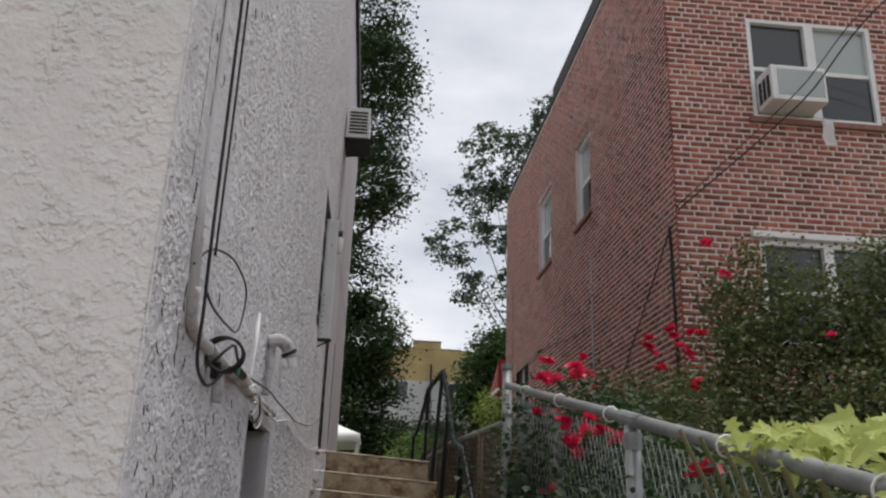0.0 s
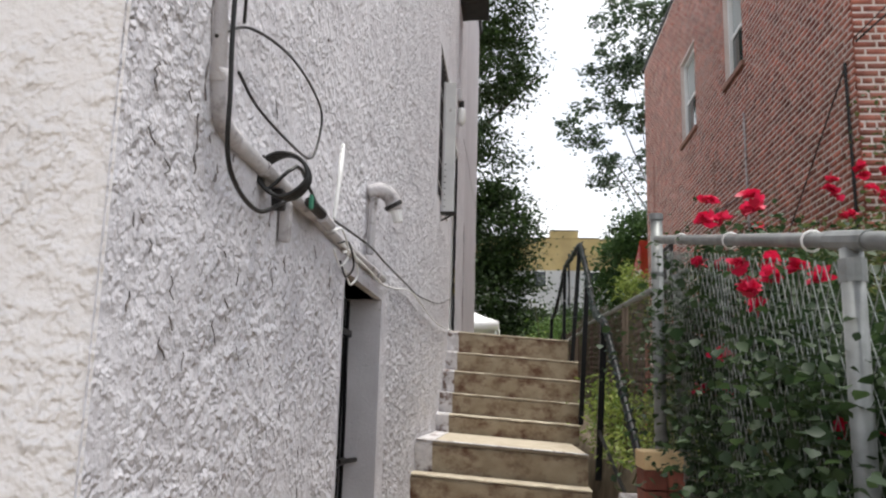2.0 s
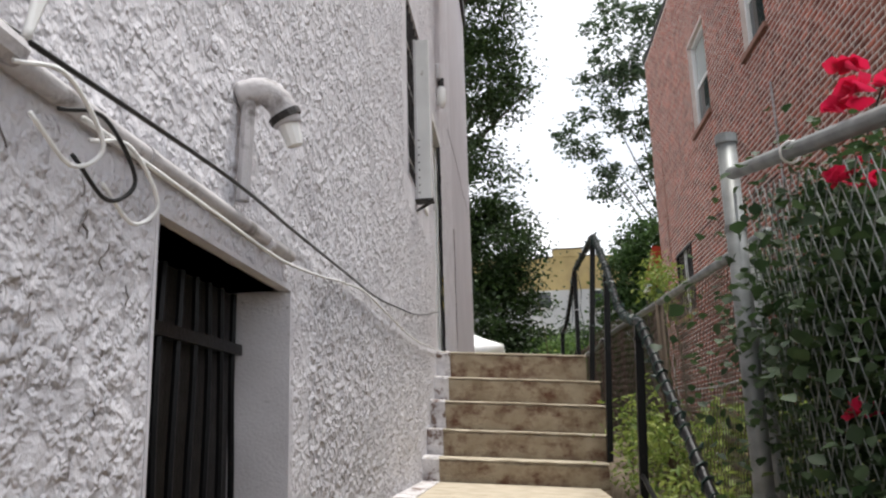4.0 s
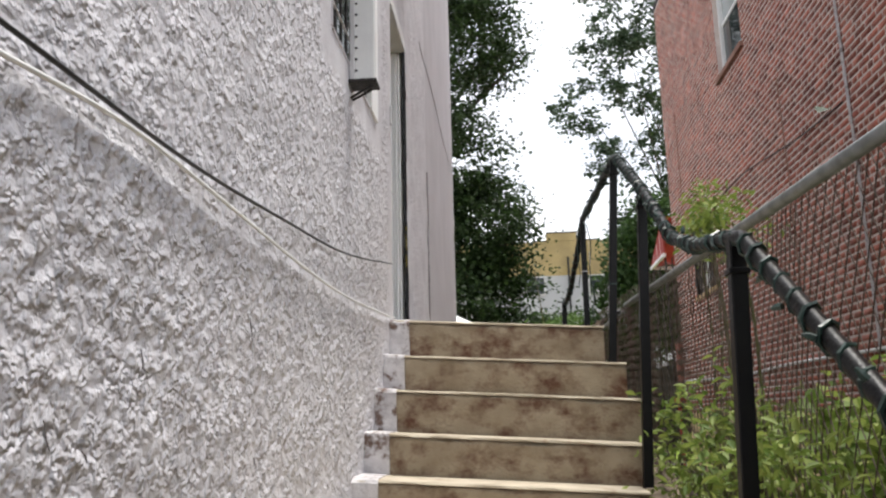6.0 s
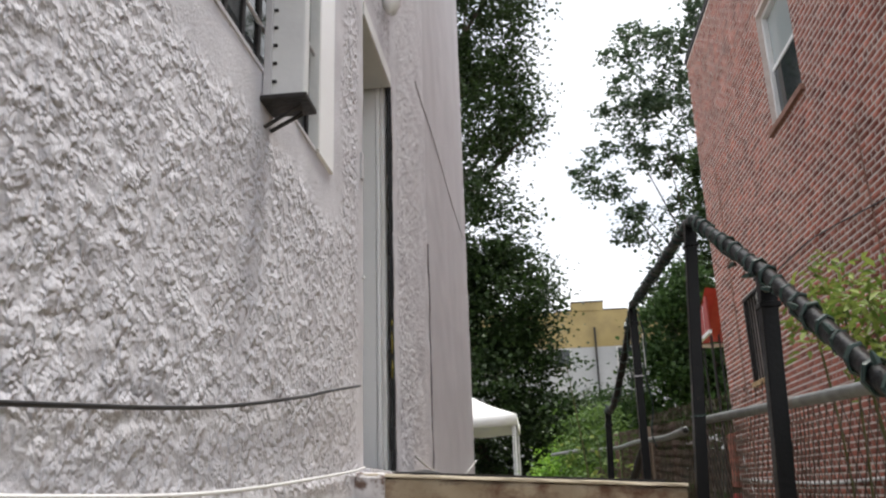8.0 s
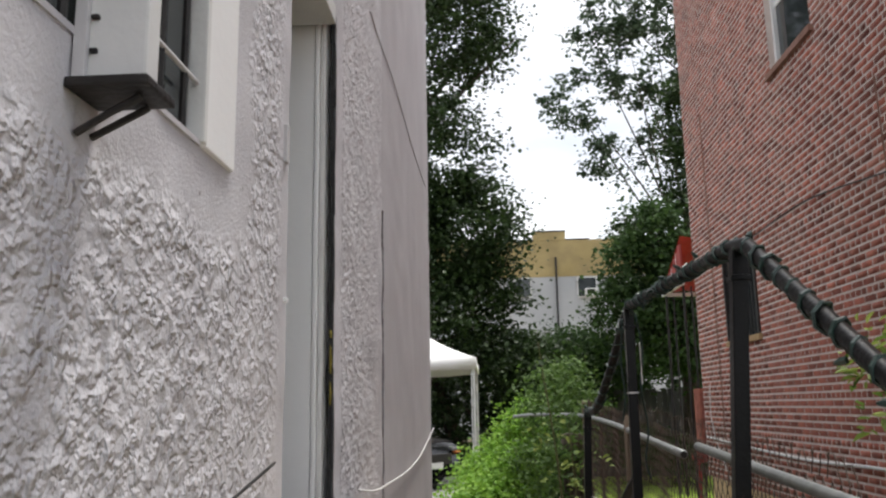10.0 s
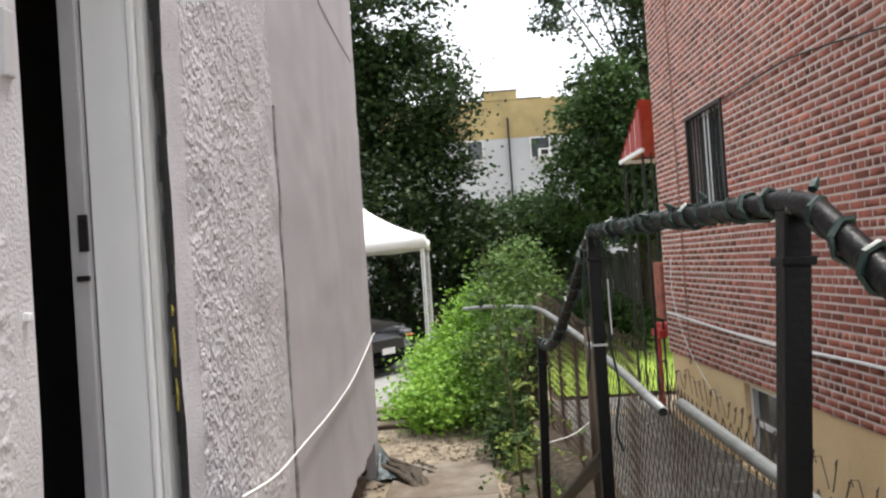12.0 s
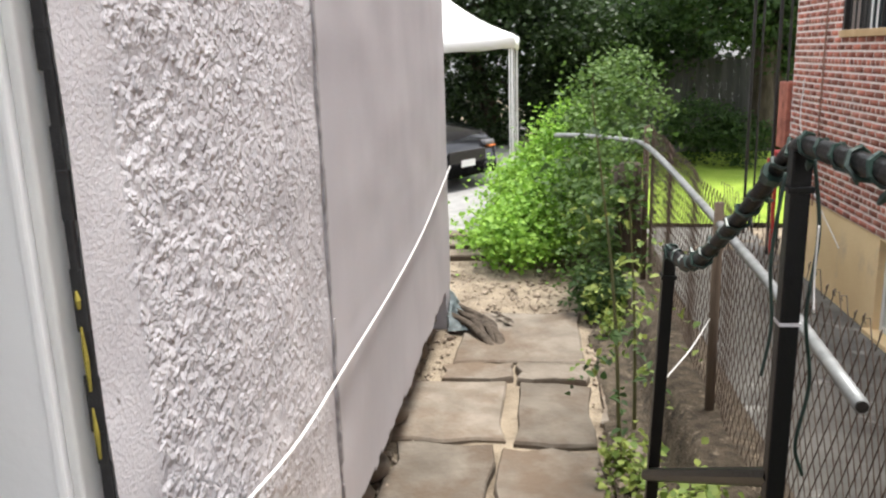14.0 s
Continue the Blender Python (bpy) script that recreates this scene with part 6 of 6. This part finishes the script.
tree("garden_tree", (5.2, 27.5, 0.6), [(3.7, 27.6, 5.2, 0.8, 0.8, 0.9), (3.3, 27.6, 4.0, 0.8, 0.8, 0.9), (4.2, 27.5, 6.0, 0.7, 0.7, 0.8), (4.92, 27.5, 4.87, 0.9, 0.9, 1.1), (4.35, 27.5, 3.6, 1, 0.9, 1), (5.64, 27.5, 3.22, 1, 1, 1.3)], 0.12, 420, 44, 0.18, 0.11, LEAF_MID, "leafy garden tree beside the porch", 151, 8)
shrub("hedge", (2.0, 33, 0.5), [(-3.23, 34, 2.47, 2.5, 1, 2), (-0.22, 34.5, 2.3, 2.5, 1, 2), (2.79, 34, 1.94, 2.4, 1, 2), (5.8, 34, 1.97, 2.4, 1, 2.2), (8.85, 33, 2.41, 2.5, 1, 2.6), (-6.22, 33, 3.24, 2.5, 1, 3)], 520, 34, 0.3, 0.22, LEAF_DARK, "dense dark hedge closing the back of the yards", 161)
shrub("round_bush", (4.3, 28, 0.55), [(3.65, 28.2, 0.98, 0.75, 0.7, 0.65), (4.45, 27.6, 0.8, 0.6, 0.6, 0.5)], 240, 30, 0.09, 0.07, LEAF_MID, "clipped round dark green bush on the lawn", 171)
# bright overgrown weeds along the path
shrub("weed_thicket", (0.5, 19.5, 0.6), [(0.19, 18.3, 0.93, 0.45, 0.6, 0.35), (0.46, 19, 1.07, 0.42, 0.7, 0.5), (0.67, 19.8, 1.4, 0.42, 0.7, 0.7), (-0.08, 18.9, 0.74, 0.4, 0.6, 0.2), (0.02, 20.3, 0.93, 0.35, 0.6, 0.4), (0.29, 19.9, 1.22, 0.3, 0.5, 0.4)],
      640, 36, 0.10, 0.052, LEAF_BRIGHT, "bright green overgrown weeds spilling over the path", 181)
shrub("vine_thicket", (0.9, 18.4, 0.6), [(0.72, 18.2, 1.46, 0.32, 0.5, 0.75), (1.04, 18.8, 1.94, 0.4, 0.5, 0.6), (0.9, 17.4, 0.95, 0.25, 0.4, 0.5), (1.25, 19.4, 2.23, 0.45, 0.5, 0.45), (0.8, 16.95, 0.81, 0.22, 0.35, 0.3), (0.94, 17, 1.71, 0.26, 0.3, 0.35), (0.87, 17.15, 1.31, 0.22, 0.25, 0.4)], 300, 26, 0.10, 0.05, LEAF_VINE, "dark vine thicket climbing the end of the fence", 191)
tagged(mesh_object("wood_post", sweep([(1.03, 17.2, 0.5), (1.05, 17.22, 1.2), (1.04, 17.2, 1.75)], 0.11, 9, radii=[0.15, 0.12, 0.12]), BARK, True), "old tree stump post wrapped in vines at the fence", "post")


def sapling(base, height, lean, seed, label, mat):
    r = np.random.RandomState(seed)
    t = thing("sapling", base, label, "sapling", "saplings beside the path")
    b = Vector(base)
    pts = smooth_path([b, b + Vector((lean * 0.3, 0, height * 0.5)), b + Vector((lean, 0.05, height))], 6)
    part("stem", sweep(pts, 1, 6, radii=[0.011 * (1.1 - 0.8 * i / (len(pts) - 1)) for i in range(len(pts))]), STEM, t)
    cen = []
    for k in range(16):
        s = pts[int(len(pts) * (0.25 + 0.74 * k / 16))]
        a = r.uniform(0, 6.28)
        for q in range(11):
            cen.append(s + Vector((math.cos(a), math.sin(a), 0.35 - 0.06 * q)) * (0.03 * (q + 1)))
    leaves("foliage", np.array([tuple(c) for c in cen]), 0.055, mat, t, seed + 1, 0.1, 0.6)
    return t


sapling((0.70, 14.05, 0.6), 1.9, -0.16, 201, "thin sapling with feathery leaves beside the path", LEAF_MID)
sapling((0.82, 14.5, 0.62), 1.3, -0.05, 203, "thin sapling with feathery leaves beside the path", LEAF_WEED)
shrub("low_weeds", (0.85, 14.0, 0.6), [(0.73, 13.9, 0.71, 0.12, 0.25, 0.14), (0.89, 13.2, 0.94, 0.1, 0.3, 0.15), (0.8, 16.3, 0.77, 0.12, 0.4, 0.15)], 50, 22, 0.05, 0.045, LEAF_WEED, "low weeds growing at the edge of the path", 211)
shrub("fern_weed", (0.92, 16.6, 0.6), [(0.77, 16.6, 0.82, 0.16, 0.25, 0.2)], 45, 26, 0.05, 0.06, LEAF_MID, "dark green ferny weed at the foot of the fence", 215, spread=0.5)
# weeds between the stairs and the side fence
shrub("tall_weeds", (1.02, 8.8, 0.5), [(0.99, 8.4, 0.75, 0.11, 0.35, 0.3), (1, 9.1, 0.9, 0.12, 0.35, 0.35), (0.99, 7.6, 0.59, 0.1, 0.4, 0.18), (1.01, 9.8, 0.85, 0.1, 0.4, 0.3)], 75, 20, 0.06, 0.05, LEAF_WEED, "tall yellow-green weeds beside the stairs", 221, spread=0.45)
shrub("goldenrod", (1.2, 9.4, 0.6), [(1.34, 10.2, 2, 0.08, 0.2, 0.22), (1.37, 10.7, 2.15, 0.08, 0.2, 0.2), (1.36, 9.8, 1.85, 0.06, 0.15, 0.15)], 36, 22, 0.045, 0.05, LEAF_WEED, "tall goldenrod stalks rising behind the fence", 231, stems=7, spread=0.4)
shrub("yard_shrub", (2.2, 11, 0.4), [(2.08, 11, 0.58, 0.6, 1.2, 0.5), (1.83, 9, 0.6, 0.5, 1, 0.5)], 220, 28, 0.12, 0.07, LEAF_WEED, "straggling yellowish shrub in the side yard", 241)

# rose bushes behind the front fence
def rose_bush(base, blobs, n_clump, blooms, seed, label, mat):
    r = np.random.RandomState(seed)
    t = shrub("rose_bush", base, blobs, int(n_clump * 1.25), 52, 0.10, 0.036, mat, label, seed, "rose bush", 16)
    for x, y, z in blooms:
        for q in range(r.randint(1, 3)):
            c = np.array([x, y, z]) + r.normal(size=3) * 0.04
            d = r.normal(size=(16, 3))
            d[:, 2] = np.abs(d[:, 2])
            d /= np.linalg.norm(d, axis=1)[:, None]
            leaves("rose_bloom", c + d * 0.014, 0.038, ROSE_RED, t, int(r.randint(1e6)), -0.5, 1.5, "red rose bloom")
    return t


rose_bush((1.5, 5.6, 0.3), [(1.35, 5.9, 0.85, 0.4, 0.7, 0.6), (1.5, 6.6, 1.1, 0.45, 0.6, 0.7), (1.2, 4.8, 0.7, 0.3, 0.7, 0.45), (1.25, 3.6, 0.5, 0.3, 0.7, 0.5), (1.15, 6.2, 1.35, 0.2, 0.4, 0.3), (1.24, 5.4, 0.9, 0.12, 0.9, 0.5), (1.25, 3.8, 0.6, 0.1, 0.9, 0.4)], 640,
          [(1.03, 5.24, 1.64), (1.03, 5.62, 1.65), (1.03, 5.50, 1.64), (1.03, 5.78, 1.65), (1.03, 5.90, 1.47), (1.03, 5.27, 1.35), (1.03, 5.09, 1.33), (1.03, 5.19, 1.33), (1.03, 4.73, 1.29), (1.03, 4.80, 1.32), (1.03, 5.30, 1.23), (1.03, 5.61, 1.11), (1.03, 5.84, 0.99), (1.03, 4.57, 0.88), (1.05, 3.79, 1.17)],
          301, "tangled rose bush with red blooms behind the fence", LEAF_ROSE_SHADED)
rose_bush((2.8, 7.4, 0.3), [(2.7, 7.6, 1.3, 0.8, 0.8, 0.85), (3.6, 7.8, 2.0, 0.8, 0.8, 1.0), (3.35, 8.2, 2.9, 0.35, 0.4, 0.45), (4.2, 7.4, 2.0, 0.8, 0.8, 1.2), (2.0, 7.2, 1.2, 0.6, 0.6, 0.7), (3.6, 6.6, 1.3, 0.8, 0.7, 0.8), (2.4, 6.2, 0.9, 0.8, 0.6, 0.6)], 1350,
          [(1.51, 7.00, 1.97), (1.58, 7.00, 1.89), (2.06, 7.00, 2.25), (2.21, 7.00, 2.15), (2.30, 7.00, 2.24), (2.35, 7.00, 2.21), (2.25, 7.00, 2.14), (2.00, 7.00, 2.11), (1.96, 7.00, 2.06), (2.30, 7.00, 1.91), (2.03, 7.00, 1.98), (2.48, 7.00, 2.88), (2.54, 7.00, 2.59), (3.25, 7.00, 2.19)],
          311, "large rose bush climbing past the ground floor window", LEAF_ROSE_LIT)


def lobed_leaf(bm, c, d, up, s):
    """A broad lobed leaf."""
    d, up = Vector(d).normalized(), Vector(up)
    u = d.cross(up).normalized()
    w = u.cross(d)
    out = [(0, 0.0), (0.16, -0.06), (0.44, -0.02), (0.27, 0.2), (0.58, 0.42), (0.24, 0.47), (0.22, 0.8), (0, 1.2), (-0.22, 0.8), (-0.24, 0.47), (-0.58, 0.42), (-0.27, 0.2), (-0.44, -0.02), (-0.16, -0.06)]
    mid = bm.verts.new(Vector(c) + d * 0.45 * s - w * 0.05 * s)
    ring = [bm.verts.new(Vector(c) + (u * a + d * b + w * 0.12 * abs(a)) * s) for a, b in out]
    for k in range(len(ring)):
        bm.faces.new((mid, ring[k], ring[(k + 1) % len(ring)]))


lime = thing("lime_leaf_plant", (1.25, 3.3, 0.2), "plant with large lime-green lobed leaves over the fence", "plant")
r = random.Random(77)
for k in range(200):
    bm = bmesh.new()
    s = r.random() ** 1.4
    y = 3.62 - 1.1 * s
    c = (front_x(y) + 0.06 + r.uniform(-0.12, 0.16), y, front_top(y) + 0.02 + r.uniform(-0.02 - 0.12 * (s > 0.65), 0.05 + 0.13 * s))
    lobed_leaf(bm, c, (r.uniform(-1, 0.6), r.uniform(-0.4, 0.6), r.uniform(-0.6, 0.15)), (r.uniform(-0.7, 0.4), -1, r.uniform(0.2, 1.4)), r.uniform(0.03, 0.062))
    part("leaf", bm, LEAF_LIME, lime)
bm = bmesh.new()
for k in range(9):
    sweep(smooth_path([(1.25, 3.3, 0.15), (1.15, 3.0 + 0.08 * k, 0.6), (0.93, 2.75 + 0.13 * k, 0.98 + 0.03 * k)], 4), 0.006, 5, bm=bm)
tagged(part("stem", bm, STEM, lime), kind="stuff")

# crumpled sheet and dry twig at the rear corner of the house
TARP = material("grey_blue_plastic", (0.06, 0.075, 0.085), (0.26, 0.32, 0.33), 14, 0.45, 0.4, 30, spec=0.4)
bm = bmesh.new()
grid = []
for i in range(13):
    row = []
    for j in range(11):
        a, h = i / 12, j / 10
        w = noise.noise((a * 5, h * 4, 3.3))
        row.append(bm.verts.new((-0.40 + 0.27 * a * (1 - 0.55 * h) + 0.03 * w, 16.12 + 0.34 * h + 0.05 * noise.noise((a * 6, h * 5, 8.1)), 0.62 + 0.24 * math.sin(h * 1.5) * (1 - a) ** 0.8 + 0.03 * abs(w) + 0.012)))
    grid.append(row)
for p, q in zip(grid, grid[1:]):
    for j in range(10):
        bm.faces.new((p[j], p[j + 1], q[j + 1], q[j]))
bmesh.ops.solidify(bm, geom=list(bm.faces), thickness=0.004)
tagged(mesh_object("plastic_sheet", bm, TARP, True), "crumpled grey-blue plastic sheet heaped against the wall corner", "sheet")
twig = thing("dry_twig", (0.02, 16.4, 0.62), "dry brown twig with curled leaves on the flagstone", "twig")
part("stem", sweep(smooth_path([(-0.09, 16.55, 0.655), (0.0, 16.42, 0.67), (0.10, 16.27, 0.66)], 4), 0.006, 5), BARK, twig)
rt = random.Random(5)
for k in range(9):
    bm = bmesh.new()
    lobed_leaf(bm, (-0.08 + 0.02 * k, 16.53 - 0.03 * k, 0.665), (rt.uniform(-1, 1), rt.uniform(-1, 0), rt.uniform(-0.1, 0.4)), (0, -0.4, 1), rt.uniform(0.035, 0.06))
    part("leaf", bm, BARK, twig)

# ---------------- single bricks of the side wall nearest the path ----------------
shared = {}
for a, b, z in near_list:
    key = round(b - a, 3)
    if key not in shared:
        bm = bmesh.new()
        v = [bm.verts.new(q) for q in brick_corners(0, b - a, 0, lambda u, zz, d: (d, u, zz))]
        for f in FACES:
            bm.faces.new([v[q] for q in f])
        me = bpy.data.meshes.new("brick")
        bm.to_mesh(me)
        bm.free()
        me.materials.append(BRICK)
        shared[key] = me
    ob = new("brick", shared[key])
    ob.parent = body
    ob.location = (BX + rnd.uniform(-0.001, 0.0), a, z)
